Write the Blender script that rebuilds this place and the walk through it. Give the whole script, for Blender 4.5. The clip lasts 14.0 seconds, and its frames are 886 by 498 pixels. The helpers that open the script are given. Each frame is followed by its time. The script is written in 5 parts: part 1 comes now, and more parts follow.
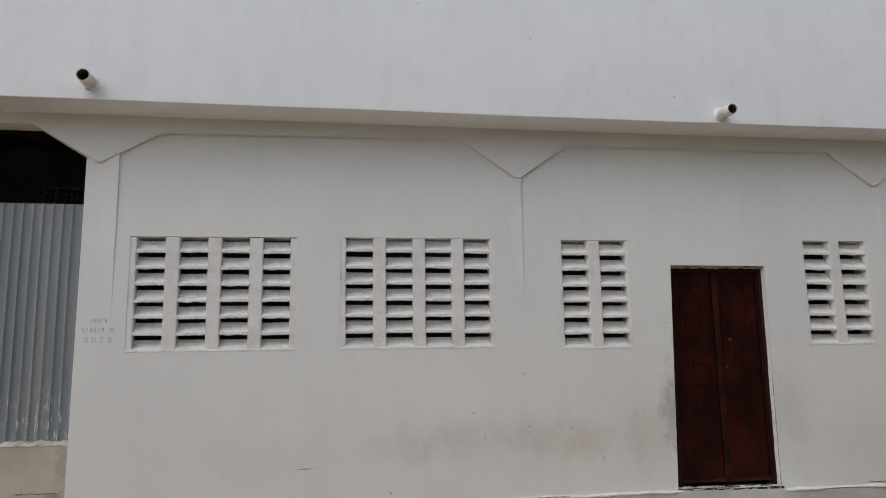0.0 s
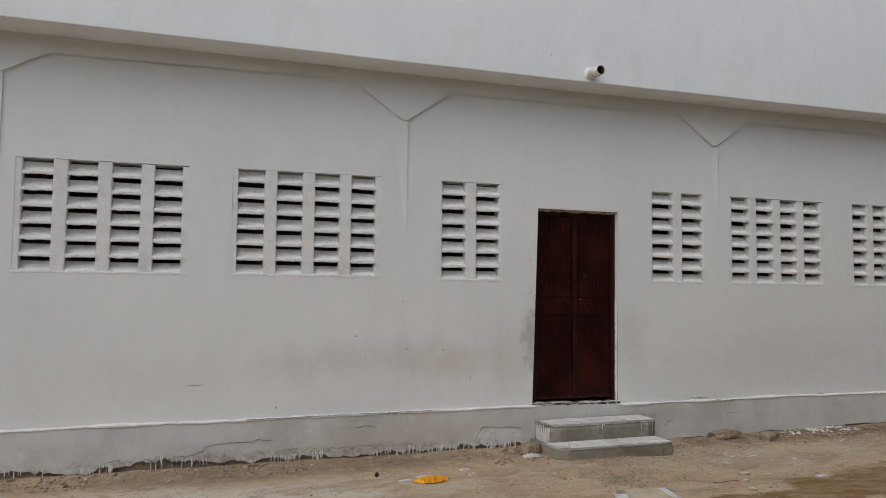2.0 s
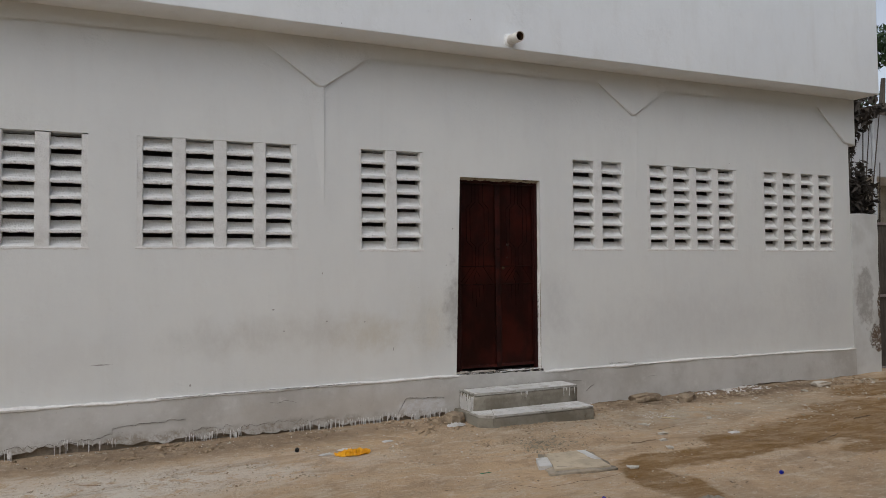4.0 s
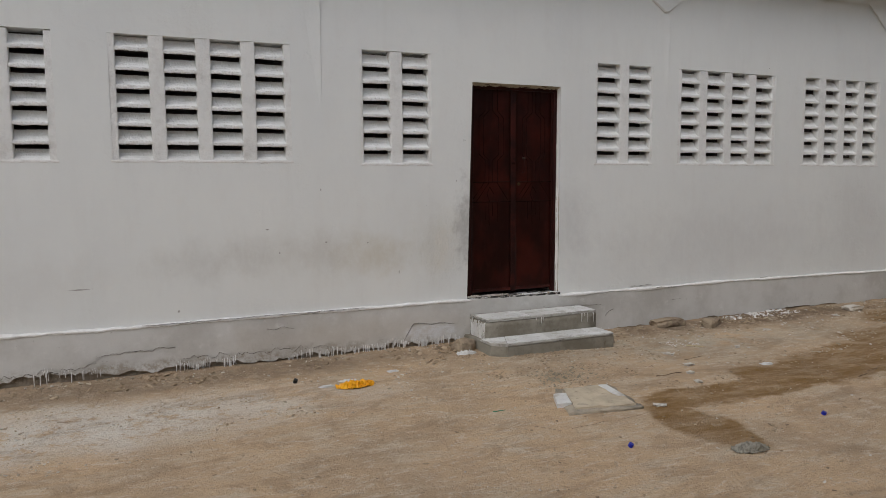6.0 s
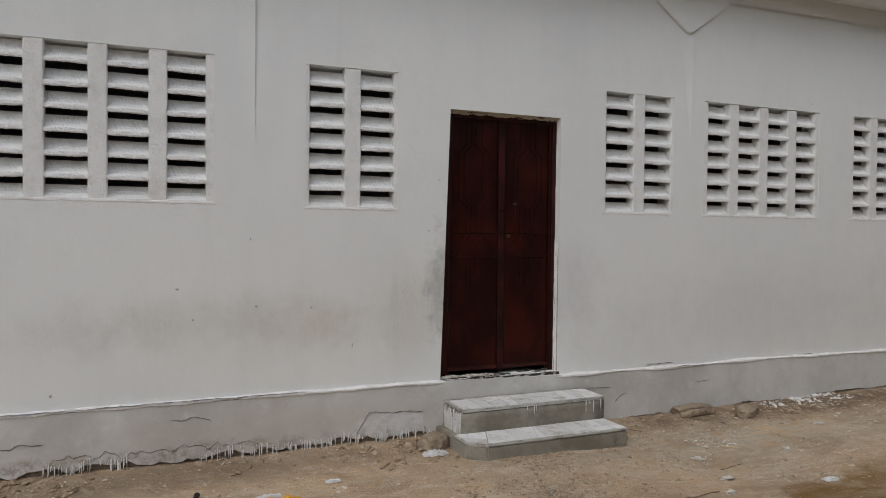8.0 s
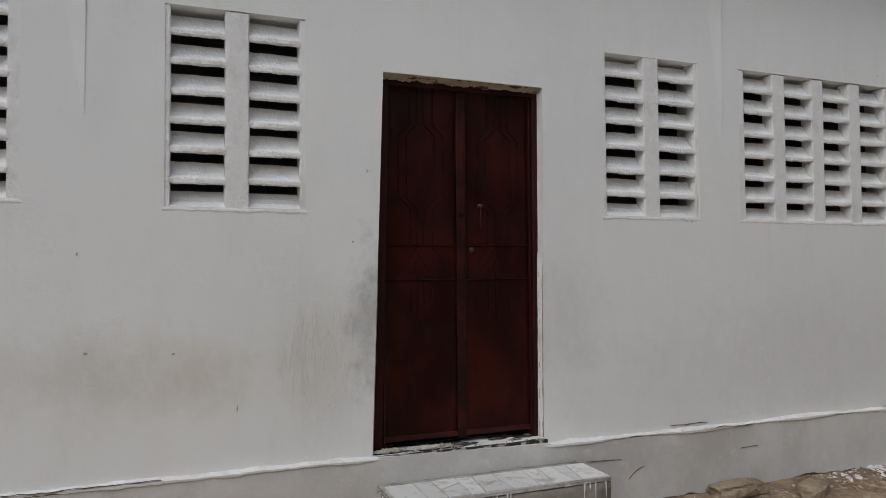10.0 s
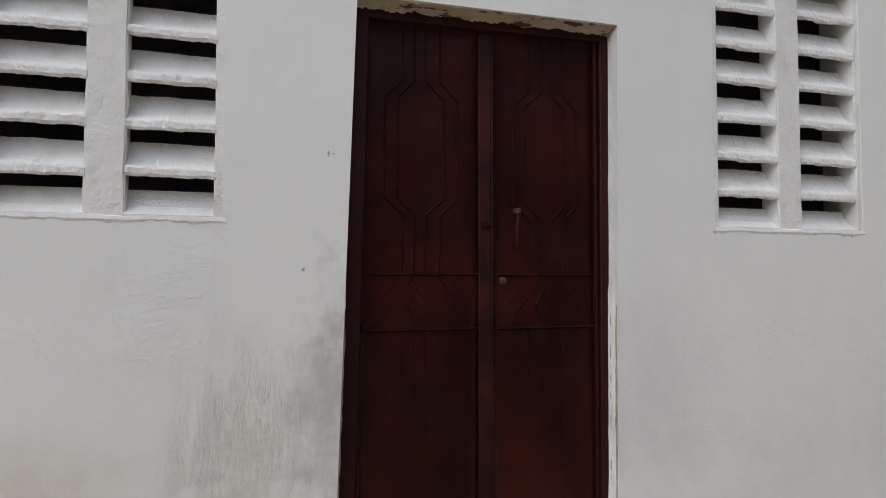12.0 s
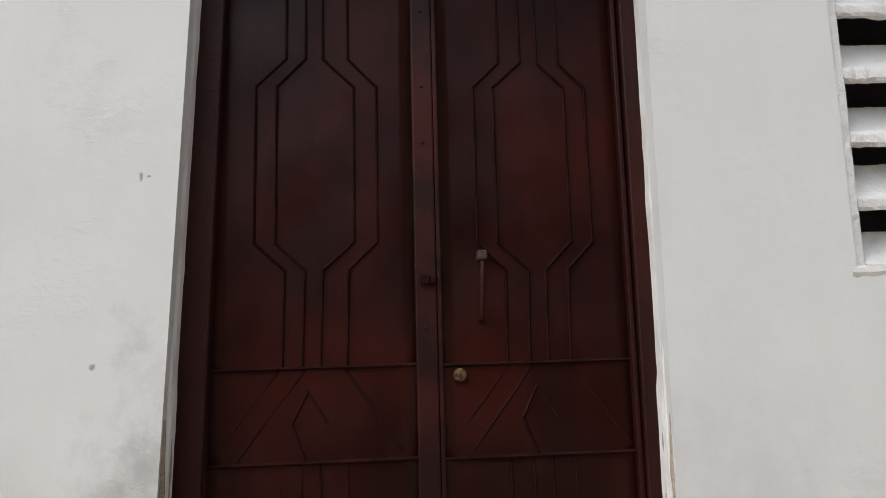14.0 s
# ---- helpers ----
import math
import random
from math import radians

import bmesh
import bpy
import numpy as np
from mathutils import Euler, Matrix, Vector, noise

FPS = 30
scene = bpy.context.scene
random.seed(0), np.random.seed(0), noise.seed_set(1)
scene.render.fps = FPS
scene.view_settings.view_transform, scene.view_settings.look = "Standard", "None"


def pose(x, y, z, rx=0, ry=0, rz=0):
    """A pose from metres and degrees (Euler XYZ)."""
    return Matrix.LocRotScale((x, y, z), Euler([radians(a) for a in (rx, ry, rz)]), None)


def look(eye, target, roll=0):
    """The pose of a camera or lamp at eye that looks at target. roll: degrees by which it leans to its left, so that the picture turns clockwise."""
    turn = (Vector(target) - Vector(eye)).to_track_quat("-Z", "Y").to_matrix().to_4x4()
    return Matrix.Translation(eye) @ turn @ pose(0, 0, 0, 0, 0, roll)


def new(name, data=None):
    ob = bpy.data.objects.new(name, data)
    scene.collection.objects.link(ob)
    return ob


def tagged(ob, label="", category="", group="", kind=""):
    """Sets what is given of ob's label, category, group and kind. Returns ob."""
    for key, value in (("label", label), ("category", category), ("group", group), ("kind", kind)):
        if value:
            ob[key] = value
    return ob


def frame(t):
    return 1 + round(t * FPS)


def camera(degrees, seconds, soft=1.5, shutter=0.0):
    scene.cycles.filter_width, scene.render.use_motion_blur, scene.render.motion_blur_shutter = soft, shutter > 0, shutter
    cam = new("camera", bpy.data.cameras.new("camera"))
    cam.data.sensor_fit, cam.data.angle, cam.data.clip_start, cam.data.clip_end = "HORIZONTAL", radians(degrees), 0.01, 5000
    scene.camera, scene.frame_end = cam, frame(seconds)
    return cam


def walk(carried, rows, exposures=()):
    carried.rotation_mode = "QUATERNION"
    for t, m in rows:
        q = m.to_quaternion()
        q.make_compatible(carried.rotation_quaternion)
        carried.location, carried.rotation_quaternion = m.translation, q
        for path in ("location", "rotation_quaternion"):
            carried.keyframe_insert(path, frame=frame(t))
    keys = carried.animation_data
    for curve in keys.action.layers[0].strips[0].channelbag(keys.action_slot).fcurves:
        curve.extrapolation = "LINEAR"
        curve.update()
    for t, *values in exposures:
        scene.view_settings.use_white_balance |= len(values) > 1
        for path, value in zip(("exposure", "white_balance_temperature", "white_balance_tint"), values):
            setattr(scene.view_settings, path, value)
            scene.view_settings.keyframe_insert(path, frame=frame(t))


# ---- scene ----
cam = camera(63.2, 14.0, soft=0.8)
PATH = [
    (0, (-3.361, -6.477, 1.65), (-3.018, -4.534, 1.974), -0.9),
    (0.5, (-3.372, -6.706, 1.661), (-3.181, -4.731, 1.911), -1.6),
    (1, (-3.525, -6.8, 1.557), (-3.139, -4.851, 1.785), -2.3),
    (1.5, (-3.563, -6.921, 1.635), (-3.107, -4.98, 1.796), -0.5),
    (2, (-3.527, -6.986, 1.656), (-2.862, -5.104, 1.782), 0.5),
    (2.5, (-3.485, -6.957, 1.602), (-2.712, -5.123, 1.798), -0.1),
    (3, (-3.432, -6.948, 1.6), (-2.639, -5.119, 1.756), -0.6),
    (3.5, (-3.398, -6.915, 1.589), (-2.556, -5.103, 1.687), -0.7),
    (4, (-3.363, -6.913, 1.568), (-2.526, -5.098, 1.635), -0.7),
    (4.2, (-3.361, -6.903, 1.555), (-2.551, -5.075, 1.606), -1.1),
    (6.3, (-3.042, -6.195, 1.636), (-2.231, -4.378, 1.443), -0.4),
    (6.5, (-2.99, -6.105, 1.618), (-2.16, -4.289, 1.508), 0.4),
    (7, (-2.777, -5.86, 1.569), (-1.974, -4.03, 1.478), 1.3),
    (7.5, (-2.511, -5.547, 1.525), (-1.647, -3.745, 1.45), 0.2),
    (8, (-2.241, -5.13, 1.626), (-1.447, -3.295, 1.585), 0.5),
    (8.2, (-2.133, -4.969, 1.559), (-1.303, -3.149, 1.55), 1.4),
    (10.3, (-0.996, -3.623, 1.475), (-0.303, -1.748, 1.541), -1.2),
    (10.5, (-0.913, -3.498, 1.564), (-0.306, -1.593, 1.595), -1.05),
    (11, (-0.768, -3.111, 1.558), (-0.085, -1.233, 1.637), 1.35),
    (11.5, (-0.652, -2.7, 1.535), (0.013, -0.816, 1.634), -0.5),
    (12, (-0.401, -2.407, 1.607), (0.189, -0.497, 1.702), 0.05),
    (12.5, (-0.222, -2.05, 1.707), (0.543, -0.207, 1.825), 1.4),
    (13, (0.018, -1.772, 1.593), (0.554, 0.12, 1.954), -1.35),
    (13.5, (0.304, -1.651, 1.68), (0.478, 0.319, 1.979), -2.6),
    (14, (0.453, -1.498, 1.65), (0.601, 0.473, 1.953), -1.45),
]
EXPOSURES = [(0, 0.08, 6500, 10), (4, 0.03, 6500, 10), (6.5, 0.13, 6500, 10), (8, 0.13, 6450, 10), (10.5, 0.09, 6350, 10), (11, 0.19, 6350, 10), (12, 0.4, 6350, 10), (12.5, 0.52, 6350, 10), (13, 0.66, 6400, 10), (13.5, 0.74, 6430, 10), (14, 0.83, 6480, 10)]
walk(cam, [(t, look(eye, target, roll)) for t, eye, target, roll in PATH], EXPOSURES)

# ---- world and sun: a bright overcast day ----
world = bpy.data.worlds.new("overcast_sky")
scene.world = world
world.use_nodes = True
wn, wl = world.node_tree.nodes, world.node_tree.links
sky = wn.new("ShaderNodeTexSky")
sky.sky_type, sky.sun_disc = "NISHITA", False
sky.sun_elevation, sky.sun_rotation = radians(50), radians(231)
sky.air_density, sky.dust_density, sky.ozone_density = 1.0, 2.0, 2.0
grey = wn.new("ShaderNodeHueSaturation")
grey.inputs["Saturation"].default_value = 0.46
wl.new(sky.outputs[0], grey.inputs["Color"])
wl.new(grey.outputs[0], wn["Background"].inputs["Color"])
wn["Background"].inputs["Strength"].default_value = 0.14

sun = new("sun", bpy.data.lights.new("sun", "SUN"))
sun.data.energy, sun.data.angle, sun.data.color = 0.7, radians(60), (1.0, 0.985, 0.965)
sun.matrix_world = look((-11, -9, 17), (0, 0, 0))


# ---- materials ----
class Mat:
    """A node material under construction."""

    def __init__(self, name, rough=0.8, metal=0.0, spec=0.5):
        self.m = bpy.data.materials.new(name)
        self.m.use_nodes = True
        self.t = self.m.node_tree
        self.b = self.t.nodes["Principled BSDF"]
        self.b.inputs["Roughness"].default_value = rough
        self.b.inputs["Metallic"].default_value = metal
        self.b.inputs["Specular IOR Level"].default_value = spec
        self.co = self.node("ShaderNodeTexCoord").outputs["Object"]

    def node(self, kind, **kw):
        n = self.t.nodes.new(kind)
        for k, v in kw.items():
            n.inputs[k].default_value = v
        return n

    def link(self, a, b):
        self.t.links.new(a, b)

    def stretched(self, sx, sy, sz):
        n = self.node("ShaderNodeMapping", Scale=(sx, sy, sz))
        self.link(self.co, n.inputs["Vector"])
        return n.outputs[0]

    def noise(self, scale, detail=4.0, rough=0.55, vec=None, distortion=0.0):
        n = self.node("ShaderNodeTexNoise", Scale=scale, Detail=detail, Roughness=rough, Distortion=distortion)
        self.link(vec or self.co, n.inputs["Vector"])
        return n.outputs["Fac"]

    def ramp(self, fac, lo, hi, a=0.0, b=1.0):
        n = self.node("ShaderNodeMapRange")
        n.interpolation_type = "SMOOTHSTEP"
        for k, v in zip(("From Min", "From Max", "To Min", "To Max"), (lo, hi, a, b)):
            n.inputs[k].default_value = v
        self.link(fac, n.inputs["Value"])
        return n.outputs["Result"]

    def mix(self, fac, a, b, mode="MIX"):
        n = self.t.nodes.new("ShaderNodeMix")
        n.data_type, n.blend_type = "RGBA", mode
        for s, v in ((n.inputs[0], fac), (n.inputs[6], a), (n.inputs[7], b)):
            if isinstance(v, (int, float)):
                s.default_value = v
            elif isinstance(v, tuple):
                s.default_value = (*v, 1)
            else:
                self.link(v, s)
        return n.outputs[2]

    def math(self, op, a, b=0.0):
        n = self.t.nodes.new("ShaderNodeMath")
        n.operation = op
        for s, v in zip(n.inputs, (a, b)):
            if isinstance(v, (int, float)):
                s.default_value = v
            else:
                self.link(v, s)
        return n.outputs[0]

    def blob(self, centre, radius, ragged=0.5, scale=4.0, soft=0.6):
        """A soft stain: 1 within an ellipsoid, with a ragged rim."""
        n = self.node("ShaderNodeMapping")
        n.inputs["Location"].default_value = tuple(-c / r for c, r in zip(centre, radius))
        n.inputs["Scale"].default_value = tuple(1 / r for r in radius)
        self.link(self.co, n.inputs["Vector"])
        d = self.t.nodes.new("ShaderNodeVectorMath")
        d.operation = "LENGTH"
        self.link(n.outputs[0], d.inputs[0])
        wob = self.math("MULTIPLY", self.math("SUBTRACT", self.noise(scale, 5.0, 0.65), 0.5), ragged * 2)
        return self.ramp(self.math("ADD", d.outputs["Value"], wob), 1.0, 1.0 - soft)

    def colour(self, c):
        if isinstance(c, tuple):
            self.b.inputs["Base Color"].default_value = (*c, 1)
        else:
            self.link(c, self.b.inputs["Base Color"])

    def bump(self, height, strength=0.3, distance=0.01, under=None):
        n = self.node("ShaderNodeBump", Strength=strength, Distance=distance)
        self.link(height, n.inputs["Height"])
        if under:
            self.link(under, n.inputs["Normal"])
        self.link(n.outputs[0], self.b.inputs["Normal"])
        return n.outputs[0]

    def rough(self, v):
        self.link(v, self.b.inputs["Roughness"])


def plaster_paint(name="white_wall_paint", a=(0.758, 0.768, 0.745), b=(0.715, 0.727, 0.715)):
    """White limewash on uneven cement plaster, with splash dirt and damp stains of their own shapes."""
    m = Mat(name, 0.85, spec=0.25)
    c = m.mix(m.ramp(m.noise(0.55, 5, 0.6), 0.35, 0.68), a, b)
    c = m.mix(m.ramp(m.noise(3.0, 6, 0.65, m.stretched(1.6, 1, 0.6)), 0.45, 0.75, 0, 0.22), c, (0.66, 0.65, 0.62))
    # smoky yellowish band of splashes on the lower wall beside the door
    for centre, radius, amount, tone in (
            ((-1.5, 0, 0.98), (1.7, 1, 0.36), 0.34, (0.6, 0.58, 0.53)),
            ((-2.6, 0, 0.98), (0.45, 1, 0.26), 0.34, (0.5, 0.49, 0.46)),
            ((-2.1, 0, 1.02), (0.38, 1, 0.26), 0.34, (0.5, 0.49, 0.46)),
            ((-1.5, 0, 1.05), (0.38, 1, 0.26), 0.34, (0.5, 0.48, 0.44)),
            ((-1.0, 0, 0.96), (0.45, 1, 0.3), 0.5, (0.56, 0.51, 0.4)),
            ((-0.04, 0, 1.2), (0.17, 1, 0.55), 0.85, (0.43, 0.425, 0.41)),
            ((-0.36, 0, 1.08), (0.4, 1, 0.55), 0.36, (0.6, 0.565, 0.47)),
            ((-0.3, 0, 1.0), (0.13, 1, 0.26), 0.6, (0.72, 0.69, 0.62)),
            ((1.2, 0, 1.15), (0.4, 1, 0.7), 0.55, (0.56, 0.56, 0.555)),
            # broad greyer patches low on the wall, right of the door
            ((3.2, 0, 0.95), (2.4, 1, 0.5), 0.4, (0.58, 0.575, 0.565)),
            ((5.5, 0, 1.2), (0.8, 1, 0.8), 0.3, (0.58, 0.575, 0.565)),
            ((-3.9, 0, 0.9), (1.2, 1, 0.3), 0.25, (0.6, 0.58, 0.55))):
        near = radius[0] < 0.37
        k = m.blob(centre, radius, 1.0 if near else 0.7, 7.0 if near else 3.2, 0.8 if near else 0.95)
        k = m.math("MULTIPLY", k, m.ramp(m.noise(11, 6, 0.7, m.stretched(1.3, 1, 0.8)), 0.3, 0.62, 0.55, 1.0))
        c = m.mix(m.math("MULTIPLY", k, amount), c, tone)
    scab = m.ramp(m.noise(13, 9, 0.82, m.stretched(1.5, 1, 0.55)), 0.44, 0.66)
    c = m.mix(m.math("MULTIPLY", m.blob((-0.27, 0, 1.0), (0.13, 1, 0.34), 1.0, 5, 0.5), m.math("MULTIPLY", scab, 0.6)), c, (0.77, 0.745, 0.68))
    c = m.mix(m.math("MULTIPLY", m.blob((-0.36, 0, 1.0), (0.1, 1, 0.36), 1.2, 6, 0.45), m.ramp(m.noise(30, 8, 0.8, m.stretched(1.4, 1, 0.6)), 0.54, 0.72, 0, 0.3)), c, (0.42, 0.38, 0.3))
    # rain-washed streaks
    k = m.math("MULTIPLY", m.ramp(m.noise(2.2, 5, 0.6, m.stretched(3.0, 1, 0.25)), 0.52, 0.8), 0.14)
    c = m.mix(k, c, (0.6, 0.585, 0.55))
    # small nicks where the paint is off
    v = m.t.nodes.new("ShaderNodeTexVoronoi")
    v.inputs["Scale"].default_value = 3.6
    m.link(m.co, v.inputs["Vector"])
    m_nick = m.math("MULTIPLY", m.ramp(m.math("ADD", v.outputs["Distance"], m.math("MULTIPLY", m.noise(60, 3, 0.7), 0.05)), 0.058, 0.046), m.ramp(m.noise(1.3, 2), 0.5, 0.6))
    c = m.mix(m.math("MULTIPLY", m_nick, 0.75), c, (0.24, 0.22, 0.2))
    for x, z, wide, high in ((-1.96, 1.24, 0.02, 0.009), (-1.86, 1.03, 0.009, 0.011), (-0.745, 0.80, 0.006, 0.022), (-2.71, 0.58, 0.012, 0.016), (-1.48, 1.58, 0.008, 0.013), (-0.14, 1.652, 0.008, 0.01),
                             (-0.06, 2.042, 0.005, 0.013), (-1.44, 1.11, 0.014, 0.01), (-1.05, 1.09, 0.012, 0.009), (-0.045, 2.042, 0.006, 0.004), (-3.44, 0.81, 0.1, 0.008)):
        c = m.mix(m.math("MULTIPLY", m.blob((x, 0, z), (wide, 1, high), 0.9, 90, 0.7), 0.75), c, (0.24, 0.22, 0.2))
    m.colour(c)
    # trowel ripples in patches, over a gently uneven coat
    rip = m.math("MULTIPLY", m.noise(26, 5, 0.7, m.stretched(1.0, 1, 1.7), 0.6), m.ramp(m.noise(2.6, 4, 0.6), 0.5, 0.66, 0.06, 0.5))
    flake = m.math("MULTIPLY", m.blob((-0.32, 0, 1.05), (0.34, 1, 0.55), 0.8, 5, 0.95), scab)
    h = m.math("ADD", m.math("ADD", m.noise(2.2, 6, 0.6), rip), m.math("MULTIPLY", flake, 0.4))
    m.bump(h, 0.6, 0.02)
    return m.m


def slat_paint():
    m = Mat("white_block_paint", 0.85, spec=0.25)
    c = m.mix(m.ramp(m.noise(5, 6, 0.7), 0.42, 0.72), (0.785, 0.785, 0.765), (0.66, 0.65, 0.625))
    c = m.mix(m.ramp(m.noise(17, 5, 0.7), 0.63, 0.8, 0, 0.5), c, (0.45, 0.42, 0.37))
    m.colour(c)
    m.bump(m.math("ADD", m.noise(14, 5, 0.65), m.math("MULTIPLY", m.noise(60, 5, 0.7), 0.5)), 0.8, 0.014)
    return m.m


def plinth_paint():
    m = Mat("worn_plinth_paint", 0.9, spec=0.2)
    c = m.mix(m.ramp(m.noise(1.4, 6, 0.65), 0.38, 0.66), (0.6, 0.59, 0.565), (0.47, 0.455, 0.425))
    c = m.mix(m.ramp(m.noise(9, 6, 0.7), 0.55, 0.75, 0, 0.5), c, (0.7, 0.69, 0.67))
    c = m.mix(m.math("MULTIPLY", m.blob((-1.0, 0, 0.25), (2.4, 1, 0.22), 0.6, 3, 0.9), 0.45), c, (0.5, 0.45, 0.38))
    k = m.math("MULTIPLY", m.blob((-0.42, 0, 0.2), (0.34, 1, 0.11), 0.5, 6, 0.4), m.ramp(m.noise(16, 5, 0.75, m.stretched(1, 1, 2)), 0.4, 0.6, 0.3, 1))
    c = m.mix(k, c, (0.66, 0.66, 0.66))
    k = m.math("MULTIPLY", m.blob((-2.6, 0, 0.13), (3.0, 1, 0.09), 0.8, 7, 0.7), m.ramp(m.noise(13, 6, 0.75), 0.42, 0.6))
    c = m.mix(m.math("MULTIPLY", k, 0.8), c, (0.31, 0.265, 0.21))
    c = m.mix(m.ramp(m.noise(24, 4, 0.7), 0.66, 0.74, 0, 0.6), c, (0.3, 0.28, 0.25))
    m.colour(c)
    m.bump(m.math("ADD", m.noise(4, 6, 0.65), m.math("MULTIPLY", m.noise(40, 4, 0.6), 0.25)), 0.6, 0.02)
    return m.m


def two_tone(name, a, b, scale, rough=0.85, fine=30.0, relief=0.5, depth=0.012, dark=None, metal=0.0, spec=0.3, lo=0.4, hi=0.65, stretch=None):
    """A surface of two mingling tones with fine dark wear and relief."""
    m = Mat(name, rough, metal, spec)
    vec = m.stretched(*stretch) if stretch else None
    c = m.mix(m.ramp(m.noise(scale, 6, 0.65, vec), lo, hi), a, b)
    if dark:
        c = m.mix(m.ramp(m.noise(fine * 0.6, 5, 0.7), 0.58, 0.74, 0, 0.7), c, dark)
    m.colour(c)
    m.bump(m.math("ADD", m.noise(scale * 3, 5, 0.6), m.math("MULTIPLY", m.noise(fine, 5, 0.65), 0.4)), relief, depth)
    return m.m


def sand():
    """Trodden sandy earth with lime dust by the wall and damp hollows."""
    m = Mat("sandy_earth", 0.95, spec=0.15)
    c = m.mix(m.ramp(m.noise(0.7, 7, 0.62), 0.36, 0.64), (0.56, 0.4, 0.25), (0.42, 0.31, 0.205))
    c = m.mix(m.ramp(m.noise(2.8, 7, 0.7, m.stretched(0.6, 1.5, 1)), 0.47, 0.68, 0, 0.8), c, (0.56, 0.46, 0.335))
    # grey lime dust along the wall
    k = m.math("MULTIPLY", m.blob((-3.6, -1.05, 0), (2.8, 0.8, 1), 0.7, 3.0, 0.7), m.ramp(m.noise(6, 6, 0.75), 0.36, 0.54))
    c = m.mix(m.math("MULTIPLY", k, 0.95), c, (0.66, 0.61, 0.53))
    k = m.math("MULTIPLY", m.blob((2.2, -0.9, 0), (3.6, 0.8, 1), 0.6, 2.0, 0.9), m.ramp(m.noise(4, 6, 0.7), 0.36, 0.6))
    c = m.mix(m.math("MULTIPLY", k, 0.85), c, (0.44, 0.385, 0.3))
    # darker earth along the wall's foot, one patch each side of the steps
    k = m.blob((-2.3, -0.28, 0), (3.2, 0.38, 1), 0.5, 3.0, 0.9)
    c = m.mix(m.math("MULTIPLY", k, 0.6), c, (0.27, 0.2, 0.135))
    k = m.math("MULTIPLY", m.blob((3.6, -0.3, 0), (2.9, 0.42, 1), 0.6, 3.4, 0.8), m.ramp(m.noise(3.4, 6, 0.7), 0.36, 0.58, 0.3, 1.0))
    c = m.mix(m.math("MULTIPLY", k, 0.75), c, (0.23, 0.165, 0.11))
    # damp ground
    wet = m.blob((0.62, -2.28, 0), (0.42, 0.24, 1), 0.6, 3.4, 0.25)
    for centre, radius in (((1.25, -2.3, 0), (0.75, 0.25, 1)), ((2.3, -2.15, 0), (0.95, 0.38, 1)), ((3.3, -2.0, 0), (1.2, 0.5, 1)), ((4.5, -1.6, 0), (1.2, 0.48, 1)),
                           ((5.6, -0.85, 0), (1.0, 0.42, 1)), ((0.36, -2.8, 0), (0.26, 0.55, 1)), ((2.9, -2.75, 0), (0.7, 0.2, 1)), ((4.3, -2.6, 0), (1.4, 0.5, 1)), ((6.8, -0.9, 0), (1.6, 0.8, 1)), ((3.7, -2.35, 0), (1.4, 0.4, 1)), ((1.75, -2.0, 0), (0.35, 0.28, 1))):
        wet = m.math("MAXIMUM", wet, m.blob(centre, radius, 0.6, 2.8, 0.25))
    # mottling of trodden dust and dropped lime
    c = m.mix(m.ramp(m.noise(11, 8, 0.78, m.stretched(0.7, 1.5, 1), 0.6), 0.52, 0.62, 0, 0.55), c, (0.63, 0.54, 0.42))
    c = m.mix(m.ramp(m.noise(17, 7, 0.78, m.stretched(0.8, 1.4, 1), 0.9), 0.56, 0.66, 0, 0.5), c, (0.27, 0.185, 0.115))
    # darker trodden clumps and pale dusty flats between them
    c = m.mix(m.ramp(m.noise(2.1, 8, 0.74, m.stretched(0.7, 1.5, 1), 0.7), 0.5, 0.62, 0, 0.42), c, (0.27, 0.19, 0.12))
    c = m.mix(m.ramp(m.noise(5.2, 8, 0.76, m.stretched(0.6, 1.7, 1), 0.9), 0.57, 0.65, 0, 0.6), c, (0.64, 0.55, 0.43))
    # grit
    c = m.mix(m.ramp(m.noise(42, 4, 0.75), 0.6, 0.7, 0, 0.6), c, (0.68, 0.61, 0.5))
    c = m.mix(m.ramp(m.noise(30, 5, 0.75), 0.4, 0.28, 0, 0.65), c, (0.2, 0.14, 0.09))
    c = m.mix(m.ramp(m.noise(7.5, 6, 0.75, m.stretched(0.8, 1.4, 1), 0.8), 0.56, 0.72, 0, 0.5), c, (0.32, 0.22, 0.135))
    # narrower, still darker strip along the foot of the wall
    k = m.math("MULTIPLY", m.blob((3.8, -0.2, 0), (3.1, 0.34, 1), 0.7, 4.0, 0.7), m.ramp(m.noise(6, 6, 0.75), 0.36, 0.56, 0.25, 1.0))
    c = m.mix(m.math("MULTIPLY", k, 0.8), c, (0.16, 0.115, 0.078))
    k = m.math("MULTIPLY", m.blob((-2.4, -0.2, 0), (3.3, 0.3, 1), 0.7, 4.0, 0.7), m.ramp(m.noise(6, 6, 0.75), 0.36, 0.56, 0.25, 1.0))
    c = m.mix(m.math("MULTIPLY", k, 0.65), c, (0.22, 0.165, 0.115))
    c = m.mix(m.math("MULTIPLY", wet, m.ramp(m.noise(4, 7, 0.75, m.stretched(0.6, 1.6, 1)), 0.36, 0.66, 0.98, 0.42)), c, (0.215, 0.118, 0.036))
    m.colour(c)
    m.rough(m.math("SUBTRACT", 0.95, m.math("MULTIPLY", wet, 0.25)))
